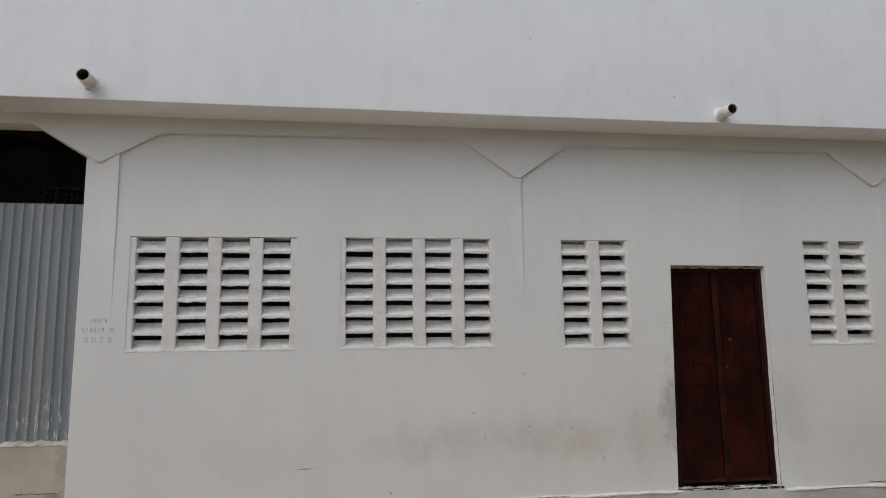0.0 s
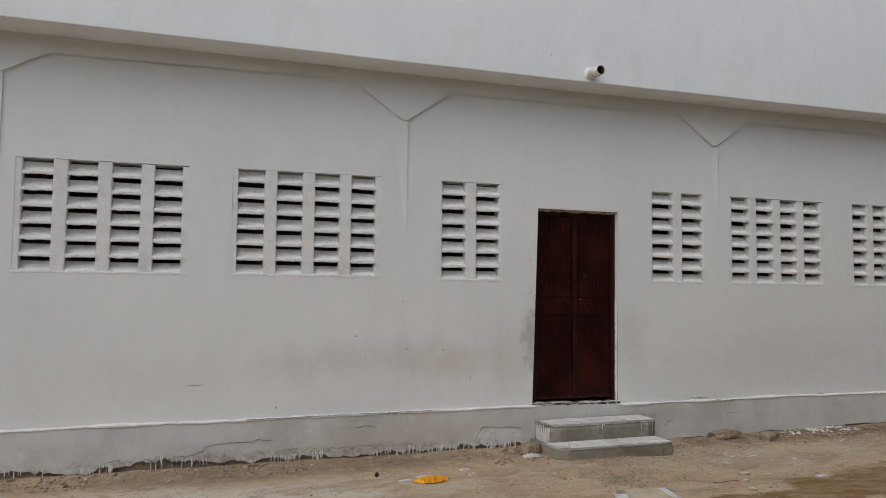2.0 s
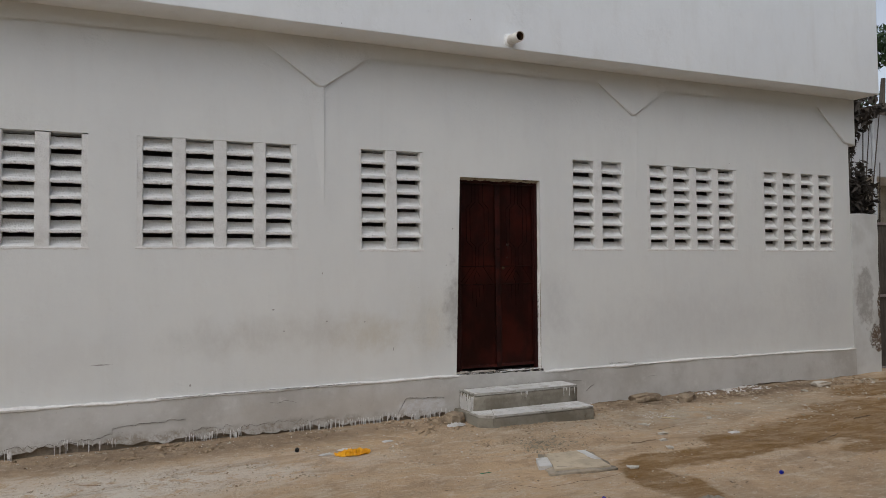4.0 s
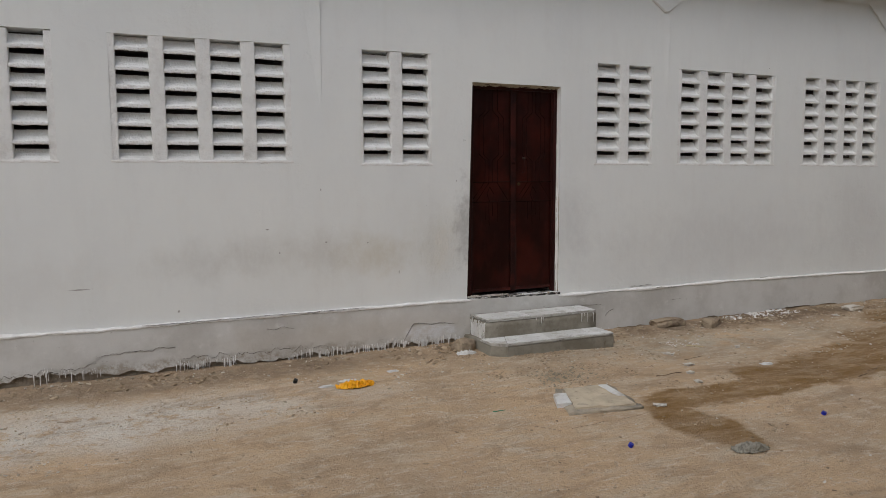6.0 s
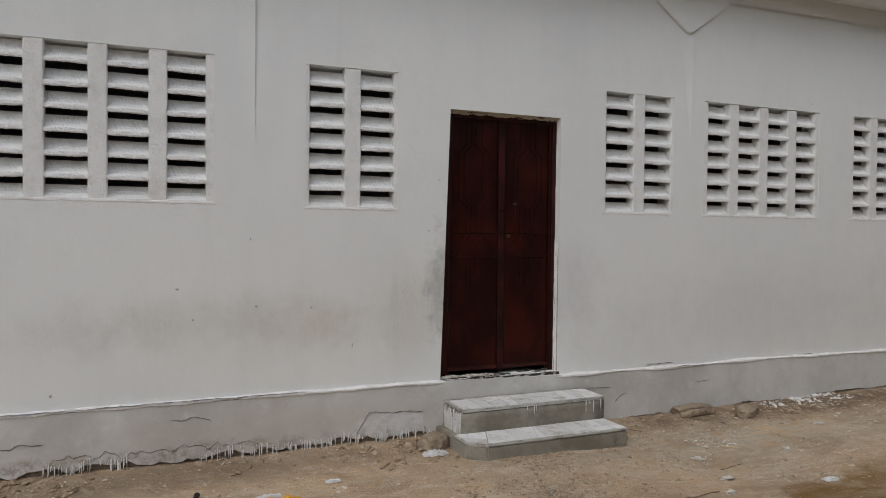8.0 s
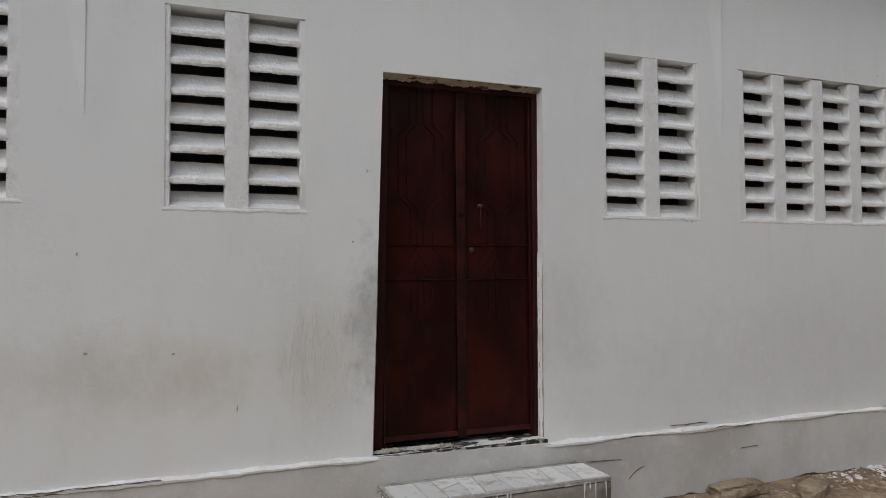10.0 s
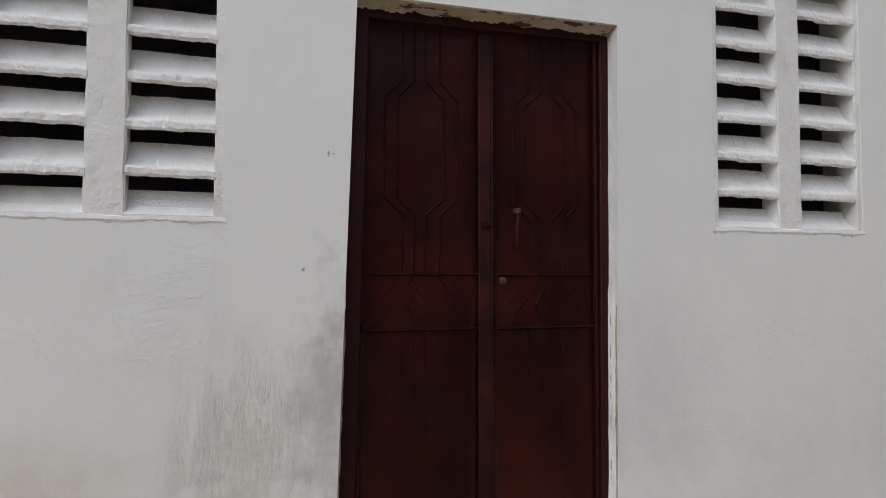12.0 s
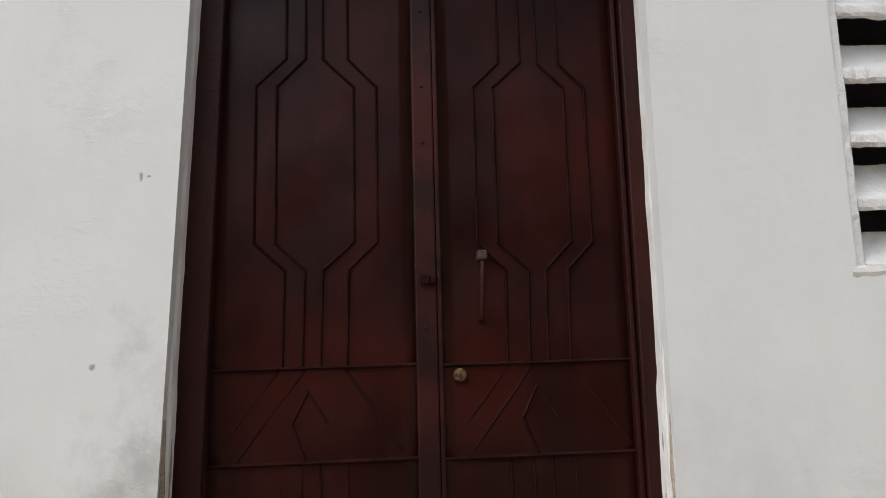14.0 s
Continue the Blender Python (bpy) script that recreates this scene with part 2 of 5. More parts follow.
    h = m.math("ADD", m.noise(5, 7, 0.7), m.math("MULTIPLY", m.noise(50, 5, 0.7), 0.35))
    m.bump(h, 1.0, 0.04)
    return m.m


def door_paint():
    """Dark maroon gloss paint on dented sheet steel, rubbed and dusty."""
    m = Mat("maroon_door_paint", 0.42, spec=0.3)
    c = m.mix(m.ramp(m.noise(3.2, 4, 0.55, m.stretched(1, 1, 0.7)), 0.36, 0.68), (0.027, 0.005, 0.0038), (0.076, 0.0122, 0.0077))
    c = m.mix(m.ramp(m.noise(9, 5, 0.65, m.stretched(2.2, 1, 0.5)), 0.52, 0.78, 0, 0.45), c, (0.075, 0.022, 0.016))
    c = m.mix(m.ramp(m.noise(70, 3, 0.7), 0.72, 0.78, 0, 0.6), c, (0.2, 0.12, 0.09))
    m.colour(c)
    m.rough(m.ramp(m.noise(4, 5, 0.65), 0.3, 0.7, 0.32, 0.55))
    m.bump(m.math("ADD", m.noise(3.0, 3, 0.5), m.math("MULTIPLY", m.noise(60, 3, 0.6), 0.04)), 0.55, 0.02)
    return m.m


def frame_paint():
    m = Mat("maroon_frame_paint", 0.55, spec=0.2)
    c = m.mix(m.ramp(m.noise(6, 5, 0.6, m.stretched(1, 1, 0.4)), 0.4, 0.7), (0.021, 0.0036, 0.0028), (0.04, 0.0068, 0.0048))
    c = m.mix(m.ramp(m.noise(30, 6, 0.75, m.stretched(1.4, 1, 0.5)), 0.7, 0.76, 0, 0.8), c, (0.3, 0.25, 0.21))
    m.colour(c)
    m.bump(m.noise(34, 5, 0.7), 0.5, 0.006)
    return m.m


def zinc():
    m = Mat("weathered_zinc", 0.6, 0.15, 0.4)
    c = m.mix(m.ramp(m.noise(1.2, 5, 0.6, m.stretched(3, 1, 0.3)), 0.35, 0.65), (0.185, 0.21, 0.23), (0.25, 0.265, 0.275))
    c = m.mix(m.ramp(m.noise(9, 5, 0.7, m.stretched(4, 1, 0.35)), 0.52, 0.75, 0, 0.5), c, (0.15, 0.165, 0.175))
    k = m.math("MULTIPLY", m.blob((-5.6, 0, 0.2), (0.42, 1, 0.42), 0.5, 3, 0.9), m.ramp(m.noise(15, 5, 0.7, m.stretched(2.6, 1, 0.5)), 0.55, 0.63))
    c = m.mix(k, c, (0.62, 0.62, 0.6))
    m.colour(c)
    m.bump(m.noise(7, 5, 0.6), 0.35, 0.01)
    return m.m


# wall paint again, lighter and bluer: the parapet's skylight is put into the colour
UPPER = plaster_paint("skylit_parapet_paint", (0.82, 0.84, 0.845), (0.785, 0.805, 0.815))
WHITE, SLAT, PLINTH, SAND, DOOR, FRAME, ZINC = plaster_paint(), slat_paint(), plinth_paint(), sand(), door_paint(), frame_paint(), zinc()
GRIME = two_tone("grimy_cement", (0.04, 0.036, 0.032), (0.44, 0.41, 0.37), 16, 0.95, dark=(0.025, 0.022, 0.019), lo=0.52, hi=0.62, stretch=(0.7, 1.6, 1))
RIM = two_tone("sandy_cement", (0.42, 0.36, 0.28), (0.27, 0.24, 0.19), 9, 0.95, dark=(0.13, 0.115, 0.095), relief=0.9, depth=0.02)
# dark maroon with the shadow of the pressed ridges put into the colour
CREASE = two_tone("shadow_dark_crease", (0.014, 0.004, 0.0033), (0.028, 0.0065, 0.005), 14, 0.85, spec=0.1)
LIP = two_tone("fresh_white_plaster", (0.78, 0.77, 0.75), (0.66, 0.64, 0.61), 6, 0.9, dark=(0.42, 0.39, 0.35))
MORTAR = two_tone("rough_lime_mortar", (0.62, 0.585, 0.51), (0.42, 0.385, 0.32), 9, 0.95, dark=(0.2, 0.175, 0.14), relief=1.0, depth=0.03)
BEIGE = two_tone("bare_beige_plaster", (0.53, 0.49, 0.4), (0.42, 0.385, 0.31), 1.8, 0.92, dark=(0.27, 0.24, 0.2))
FOOT = two_tone("crumbling_footing", (0.3, 0.255, 0.2), (0.2, 0.165, 0.125), 5, 0.95, relief=0.9, depth=0.03, dark=(0.1, 0.085, 0.07))
CEMENT = two_tone("grey_cement", (0.28, 0.26, 0.215), (0.19, 0.168, 0.13), 4, 0.9, dark=(0.115, 0.095, 0.07), relief=0.7)
TREAD = two_tone("lime_splashed_cement", (0.45, 0.435, 0.4), (0.2, 0.185, 0.16), 7, 0.9, dark=(0.2, 0.19, 0.17), lo=0.48, hi=0.7)
SLABTOP = two_tone("sand_coloured_concrete", (0.55, 0.465, 0.34), (0.43, 0.36, 0.265), 5, 0.92, dark=(0.24, 0.2, 0.15))


def tile_glaze():
    m = Mat("white_broken_tile", 0.5, spec=0.4)
    r = m.node("ShaderNodeObjectInfo").outputs["Random"]
    c = m.mix(r, (0.76, 0.755, 0.735), (0.6, 0.59, 0.565))
    c = m.mix(m.ramp(m.noise(6, 6, 0.7), 0.5, 0.66, 0, 0.7), c, (0.38, 0.34, 0.285))
    c = m.mix(m.ramp(m.noise(30, 5, 0.7), 0.58, 0.7, 0, 0.5), c, (0.25, 0.22, 0.18))
    m.colour(c)
    m.bump(m.noise(20, 4, 0.6), 0.3, 0.006)
    return m.m


TILE = tile_glaze()
# one dark brownish tone for inner walls, ceiling and floor
DARKROOM = two_tone("dark_inner_plaster", (0.3, 0.25, 0.24), (0.2, 0.165, 0.16), 1.5, 0.95)
TIMBER = two_tone("grey_timber", (0.27, 0.23, 0.19), (0.17, 0.145, 0.12), 9, 0.9, stretch=(3, 3, 0.4))
PVC = two_tone("dirty_white_plastic_pipe", (0.7, 0.68, 0.63), (0.52, 0.48, 0.42), 6, 0.45, relief=0.15)
PIPEIN = two_tone("stained_pipe_bore", (0.16, 0.1, 0.06), (0.09, 0.055, 0.035), 12, 0.8)
COPING = two_tone("grey_coping", (0.4, 0.42, 0.43), (0.31, 0.32, 0.33), 2.5, 0.75)
CRACK = two_tone("crack_shadow", (0.07, 0.06, 0.05), (0.12, 0.1, 0.085), 20, 0.95)
ROCK = two_tone("tan_rubble", (0.34, 0.27, 0.19), (0.22, 0.165, 0.115), 9, 0.95, relief=0.9, depth=0.02, dark=(0.15, 0.12, 0.09))
CHIP = two_tone("pale_stone_chips", (0.62, 0.59, 0.53), (0.36, 0.3, 0.23), 2.2, 0.9)


def chips(name, tones):
    """Loose stones, each of its own tone."""
    m = Mat(name, 0.92, spec=0.2)
    r = m.node("ShaderNodeNewGeometry").outputs["Random Per Island"]
    n = m.t.nodes.new("ShaderNodeValToRGB")
    n.color_ramp.elements[0].color, n.color_ramp.elements[1].color = (*tones[0], 1), (*tones[-1], 1)
    for k, tone in enumerate(tones[1:-1]):
        n.color_ramp.elements.new((k + 1) / (len(tones) - 1)).color = (*tone, 1)
    m.link(r, n.inputs["Fac"])
    m.colour(m.mix(m.ramp(m.noise(40, 4, 0.7), 0.4, 0.7, 0, 0.4), n.outputs["Color"], (0.3, 0.24, 0.17)))
    m.bump(m.noise(60, 4, 0.7), 0.6, 0.004)
    return m.m


PEBBLE = chips("mixed_pebbles", [(0.62, 0.58, 0.5), (0.4, 0.31, 0.21), (0.5, 0.43, 0.33), (0.3, 0.24, 0.17), (0.66, 0.63, 0.57)])
CLOD = chips("earth_clods", [(0.4, 0.3, 0.195), (0.3, 0.22, 0.145), (0.46, 0.36, 0.25), (0.2, 0.145, 0.095), (0.36, 0.265, 0.17)])
GRAVEL = two_tone("dark_gravel", (0.2, 0.175, 0.125), (0.34, 0.285, 0.205), 14, 0.9)
YELLOW = two_tone("yellow_plastic_film", (0.82, 0.42, 0.01), (0.7, 0.3, 0.008), 8, 0.4, relief=0.5)
WHITEFILM = two_tone("dirty_white_plastic_film", (0.66, 0.655, 0.64), (0.46, 0.44, 0.41), 9, 0.5)
BLACKP = two_tone("black_plastic_and_keyhole_shade", (0.012, 0.012, 0.012), (0.02, 0.02, 0.02), 20, 0.45)
BLUEP = two_tone("blue_plastic", (0.012, 0.02, 0.3), (0.018, 0.03, 0.38), 20, 0.4)
GREENP = two_tone("green_fibre", (0.05, 0.2, 0.1), (0.09, 0.25, 0.15), 30, 0.8)
TWIG = two_tone("dry_twig", (0.3, 0.21, 0.13), (0.16, 0.11, 0.07), 20, 0.9)
STRAW = two_tone("pale_straw", (0.6, 0.5, 0.32), (0.48, 0.38, 0.22), 20, 0.9)
BRASS = two_tone("tarnished_brass", (0.17, 0.115, 0.065), (0.09, 0.06, 0.035), 60, 0.5, metal=0.9)
BAREMETAL = two_tone("worn_steel", (0.11, 0.075, 0.065), (0.04, 0.022, 0.018), 60, 0.6, metal=0.5)
BARPAINT = two_tone("dull_maroon_bar_paint", (0.016, 0.0033, 0.0026), (0.042, 0.0072, 0.005), 5, 0.55, spec=0.2, depth=0.004)
LINTEL = two_tone("chipped_lintel_plaster", (0.48, 0.43, 0.34), (0.1, 0.066, 0.05), 17, 0.92, fine=42, dark=(0.2, 0.15, 0.11), lo=0.53, hi=0.58, stretch=(0.45, 1.5, 1.5))
INK = two_tone("faded_green_grey_stencil", (0.33, 0.37, 0.35), (0.6, 0.61, 0.58), 30, 0.9, lo=0.38, hi=0.6)
FARGREY = two_tone("grey_house_render", (0.4, 0.41, 0.42), (0.33, 0.34, 0.345), 1.2, 0.9, dark=(0.24, 0.24, 0.24))
LEAF = two_tone("dark_foliage", (0.045, 0.075, 0.03), (0.03, 0.05, 0.022), 1.6, 0.6)
DRYLEAF = two_tone("brown_dead_foliage", (0.06, 0.05, 0.04), (0.03, 0.026, 0.022), 2.0, 0.85)
BARK = two_tone("rough_bark", (0.1, 0.085, 0.07), (0.06, 0.05, 0.042), 8, 0.95, stretch=(2, 2, 0.4))


# ---- mesh helpers ----
def part(name, bm, material, parent=None, label="", smooth=False):
    """Link a bmesh as one mesh object."""
    me = bpy.data.meshes.new(name)
    bmesh.ops.recalc_face_normals(bm, faces=bm.faces[:])
    bm.to_mesh(me)
    bm.free()
    for mat in material if isinstance(material, tuple) else (material,):
        me.materials.append(mat)
    if smooth:
        for p in me.polygons:
            p.use_smooth = True
    ob = new(name, me)
    ob.parent = parent
    if label:
        ob["label"] = label
    return ob


def share(name, me, parent, m):
    ob = new(name, me)
    ob.parent = parent
    ob.matrix_basis = m
    return ob


def thing(name, label, category, at=(0, 0, 0), group="", kind=""):
    ob = new(name)
    ob.location = at
    return tagged(ob, label, category, group, kind)


def box(bm, x0, x1, y0, y1, z0, z1, bevel=0.0):
    made = bmesh.ops.create_cube(bm, size=1)
    bmesh.ops.transform(bm, verts=made["verts"], matrix=Matrix.LocRotScale(
        ((x0 + x1) / 2, (y0 + y1) / 2, (z0 + z1) / 2), None, (x1 - x0, y1 - y0, z1 - z0)))
    if bevel:
        edges = list({e for v in made["verts"] for e in v.link_edges})
        bmesh.ops.bevel(bm, geom=edges, offset=bevel, segments=2, affect="EDGES", profile=0.5)
    return bm


def prism(bm, outline, lo, hi, axis="y"):
    """A closed outline swept along an axis: (x, z) along y, (y, z) along x, (x, y) along z."""
    def at(p, d):
        return {"y": (p[0], d, p[1]), "x": (d, p[0], p[1]), "z": (p[0], p[1], d)}[axis]
    a = [bm.verts.new(at(p, lo)) for p in outline]
    b = [bm.verts.new(at(p, hi)) for p in outline]
    bm.faces.new(a)
    bm.faces.new(b[::-1])
    for i in range(len(a)):
        j = (i + 1) % len(a)
        bm.faces.new((a[i], b[i], b[j], a[j]))
    return bm


def tube(bm, points, radii, sides=8, caps=True):
    """A round bar through points, of varying radius."""
    rings = []
    pts = [Vector(p) for p in points]
    for i, p in enumerate(pts):
        d = (pts[min(i + 1, len(pts) - 1)] - pts[max(i - 1, 0)]).normalized()
        u = d.cross(Vector((0.31, 0.17, 0.93))).normalized()
        w = d.cross(u)
        r = radii[i] if isinstance(radii, (list, tuple)) else radii
        rings.append([bm.verts.new(p + r * (math.cos(2 * math.pi * k / sides) * u + math.sin(2 * math.pi * k / sides) * w)) for k in range(sides)])
    for a, b in zip(rings, rings[1:]):
        for k in range(sides):
            bm.faces.new((a[k], a[(k + 1) % sides], b[(k + 1) % sides], b[k]))
    if caps:
        bm.faces.new(rings[0])
        bm.faces.new(rings[-1][::-1])
    return bm


def roughen(bm, amount, scale, seed=0.0):
    for v in bm.verts:
        v.co += noise.noise_vector(v.co * scale + Vector((seed, seed, seed))) * amount


def ease(x, table):
    """Straight interpolation in a short table."""
    return float(np.interp(x, [a for a, _ in table], [b for _, b in table]))


# ---- measures of the building ----
LEFT, RIGHT = -9.3, 6.26
OVERHANG, THICK = 0.40, 0.21


def soffit_z(x):
    return ease(x, ((-6, 3.872), (0, 3.915), (6.4, 3.995)))


def plinth_z(x):
    return ease(x, ((-5, 0.488), (-0.3, 0.486), (1.05, 0.458), (2.5, 0.458), (3.5, 0.46), (6.3, 0.43)))


def ground_z(x, y):
    near = max(0.0, 1 + y / 0.75)
    z = 0.02 + near * near * ease(x, ((-5, 0.075), (-1, 0.06), (2, 0.03), (6, 0.035)))
    z += 0.016 * noise.noise(Vector((x * 0.8, y * 0.8, 3.1))) + 0.007 * noise.noise(Vector((x * 3.1, y * 3.1, 7.7)))
    z += 0.045 * math.exp(-(((x - 0.35) / 0.75) ** 2 + ((y + 0.9) / 0.3) ** 2)) + 0.03 * math.exp(-(((x + 0.3) / 0.5) ** 2 + ((y + 0.5) / 0.4) ** 2))
    z += 0.012 * max(0.0, noise.noise(Vector((x * 1.9, y * 1.9, 11.0)))) * (1.0 if x > -0.5 else 0.5) + 0.005 * noise.noise(Vector((x * 7.0, y * 7.0, 4.0)))
    fade = min(1.0, 12 / max(12.0, abs(x) + abs(y)))
    return z * fade


# ---- ground ----
def build_ground():
    far = [9, 14, 22, 40, 80, 180, 420, 900]
    xs = [-f for f in far[::-1]] + list(np.arange(-8.0, 8.01, 0.06)) + far
    ys = [-f for f in far[::-1]] + list(np.arange(-6.0, 0.4, 0.06)) + [2, 5, 10] + far
    bm = bmesh.new()
    grid = [[bm.verts.new((x, y, ground_z(x, y) if y < 0.4 else 0.0)) for x in xs] for y in ys]
    for a, b in zip(grid, grid[1:]):
        for i in range(len(xs) - 1):
            bm.faces.new((a[i], a[i + 1], b[i + 1], b[i]))
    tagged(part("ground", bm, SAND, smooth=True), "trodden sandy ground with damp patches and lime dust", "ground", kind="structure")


build_ground()

# ---- facade wall ----
WINDOWS = [  # left, right, bottom, top, columns
    (-4.949, -3.546, 1.822, 2.808, 4),
    (-3.158, -1.724, 1.826, 2.836, 4),
    (-1.096, -0.398, 1.808, 2.834, 2),
    (1.474, 2.226, 1.822, 2.872, 2),
    (2.580, 4.065, 1.820, 2.862, 4),
    (4.520, 5.925, 1.815, 2.880, 4),
]
COLUMN = -5.345  # corner beside the open bay
DOOR_Z0, DOOR_Z1 = 0.488, 2.60


def build_facade():
    tops = [((a + b) / 2, t) for a, b, _, t, _ in WINDOWS]
    lows = [((a + b) / 2, l) for a, b, l, _, _ in WINDOWS]
    xs = sorted([COLUMN, RIGHT, 0.0, 1.034] + [v for w in WINDOWS for v in w[:2]])
    rows = ["foot", "sill", "low", "doortop", "top", "eave"]

    def place(x, row):
        z = {"foot": -0.2, "sill": DOOR_Z0, "low": ease(x, lows), "doortop": DOOR_Z1, "top": ease(x, tops), "eave": soffit_z(x)}[row]
        # the door's jambs lean a little
        if x == 0.0 and z > 0.3:
            x += -0.036 + 0.070 * (z - DOOR_Z0) / 2.1
        if x == 1.034 and z > 0.3:
            x += -0.004 + 0.012 * (z - DOOR_Z0) / 2.1
        return x, z

    def solid(i, j):
        a, b = xs[i], xs[i + 1]
        if a == 0.0:
            return rows[j] not in ("sill", "low")
        if any(abs(a - w[0]) < 1e-6 for w in WINDOWS):
            return rows[j] not in ("low", "doortop")
        return True

    bm = bmesh.new()
    nx, nz = len(xs), len(rows)
    front, back = {}, {}
    for i, x in enumerate(xs):
        for j, r in enumerate(rows):
            px, pz = place(x, r)
            front[i, j] = bm.verts.new((px, 0, pz))
            back[i, j] = bm.verts.new((px, THICK, pz))
    full = lambda i, j: 0 <= i < nx - 1 and 0 <= j < nz - 1 and solid(i, j)
    for i in range(nx - 1):
        for j in range(nz - 1):
            if not full(i, j):
                continue
            q = [(i, j), (i + 1, j), (i + 1, j + 1), (i, j + 1)]
            bm.faces.new([front[k] for k in q])
            bm.faces.new([back[k] for k in q[::-1]])
            for (p, r, nb) in ((q[0], q[1], (i, j - 1)), (q[1], q[2], (i + 1, j)), (q[2], q[3], (i, j + 1)), (q[3], q[0], (i - 1, j))):
                if not full(*nb):
                    bm.faces.new((front[p], front[r], back[r], back[p]))
    bm.edges.index_update()
    rim = [e for e in bm.edges if len(e.link_faces) == 2 and e.calc_face_angle(0) > 1.2 and all(abs(v.co.y) < 1e-6 for v in e.verts)]
    bmesh.ops.bevel(bm, geom=rim, offset=0.007, segments=2, affect="EDGES", profile=0.5)
    tagged(part("wall_front", bm, WHITE), "white painted plaster wall with grey and yellowish damp stains", "wall", kind="structure")


build_facade()


def build_beam():
    """The ring beam with haunches over the columns, a little proud of the infill."""
    eave = [(x, soffit_z(x) + 0.004) for x in (6.385, 3, 0, -3, -6, LEFT)]
    under = [(LEFT, 3.43), (LEFT + 0.2, 3.43), (-8.55, 3.785), (-5.79, 3.785), (-5.245, 3.445), (-5.215, 3.445), (-4.735, 3.745), (-2.035, 3.80),
             (-1.505, 3.415), (-1.45, 3.42), (-0.99, 3.775), (1.858, 3.808), (2.355, 3.45), (2.41, 3.455), (2.86, 3.80), (5.62, 3.84), (6.16, 3.36), (6.385, 3.33)]
    bm = prism(bmesh.new(), under + eave, -0.03, THICK)
    edges = [e for e in bm.edges if all(v.co.y < 0 for v in e.verts)]
    bmesh.ops.bevel(bm, geom=edges, offset=0.014, segments=1, affect="EDGES")
    tagged(part("wall_beam", bm, WHITE), "white plastered beam with sloping haunches over the columns", "beam", kind="structure")


build_beam()


def build_column_edges():
    """Shallow plaster edges that run down from the haunches."""
    for x, reach, proud, low in ((-1.455, 0.2, 0.017, 2.2), (2.43, 0.14, 0.016, 2.3), (-5.075, 0.26, 0.022, 2.1)):
        bm = bmesh.new()
        z1 = 3.43 if x > -5 else 3.54
        a = [bm.verts.new(p) for p in ((x - reach, 0.002, z1), (x, -proud, z1), (x + 0.006, 0.002, z1))]
        b = [bm.verts.new(p) for p in ((x - reach, 0.002, low), (x, 0.0, low), (x + 0.006, 0.002, low))]
        bm.faces.new((a[0], a[1], b[1], b[0]))
        bm.faces.new((a[1], a[2], b[2], b[1]))
        bm.faces.new(a)
        bm.faces.new(b)
        bm.faces.new((a[0], b[0], b[2], a[2]))
        tagged(part("wall_column_edge", bm, WHITE), "shallow white plaster edge of a column", "wall", kind="structure")


build_column_edges()


def build_parapet():
    bm = bmesh.new()
    n = 40
    top = lambda x: ease(x, ((-9, 5.46), (4.7, 5.60), (6.5, 5.69)))
    xs = [LEFT - 0.3 + (6.385 - LEFT + 0.3) * i / n for i in range(n + 1)]
    for i in range(n):
        a, b = xs[i], xs[i + 1]
        q = []
        for x in (a, b):
            w = 0.005 * noise.noise(Vector((x * 0.9, 0, 5)))
            q.append([bm.verts.new(p) for p in ((x, -OVERHANG, soffit_z(x) + w), (x, -OVERHANG, top(x)), (x, -OVERHANG + 0.18, top(x)), (x, THICK + 0.02, soffit_z(x) + 0.2), (x, THICK + 0.02, soffit_z(x)))])
        for k in range(5):
            bm.faces.new((q[0][k], q[0][(k + 1) % 5], q[1][(k + 1) % 5], q[1][k]))
        if i == 0:
            bm.faces.new(q[0])
        if i == n - 1:
            bm.faces.new(q[1])
    bmesh.ops.remove_doubles(bm, verts=bm.verts[:], dist=1e-5)
    edges = [e for e in bm.edges if len(e.link_faces) == 2 and e.calc_face_angle(0) > 1.0 and all(v.co.y < -OVERHANG + 0.01 for v in e.verts)]
    bmesh.ops.bevel(bm, geom=edges, offset=0.008, segments=2, affect="EDGES", profile=0.5)
    wall = tagged(part("wall_parapet", bm, UPPER), "tall white plastered parapet that overhangs the wall", "parapet wall", kind="structure")
    bm = bmesh.new()
    for a, b in zip(xs, xs[1:]):
        prism(bm, [(-OVERHANG - 0.035, 0), (-OVERHANG - 0.04, 0.05), (-OVERHANG - 0.02, 0.075), (-OVERHANG + 0.2, 0.075), (-OVERHANG + 0.2, 0)], a, b, "x")
    for v in bm.verts:
        v.co.z += top(v.co.x)
    bmesh.ops.remove_doubles(bm, verts=bm.verts[:], dist=1e-5)
    part("coping", bm, COPING, wall, "thin grey coping on the parapet")


build_parapet()


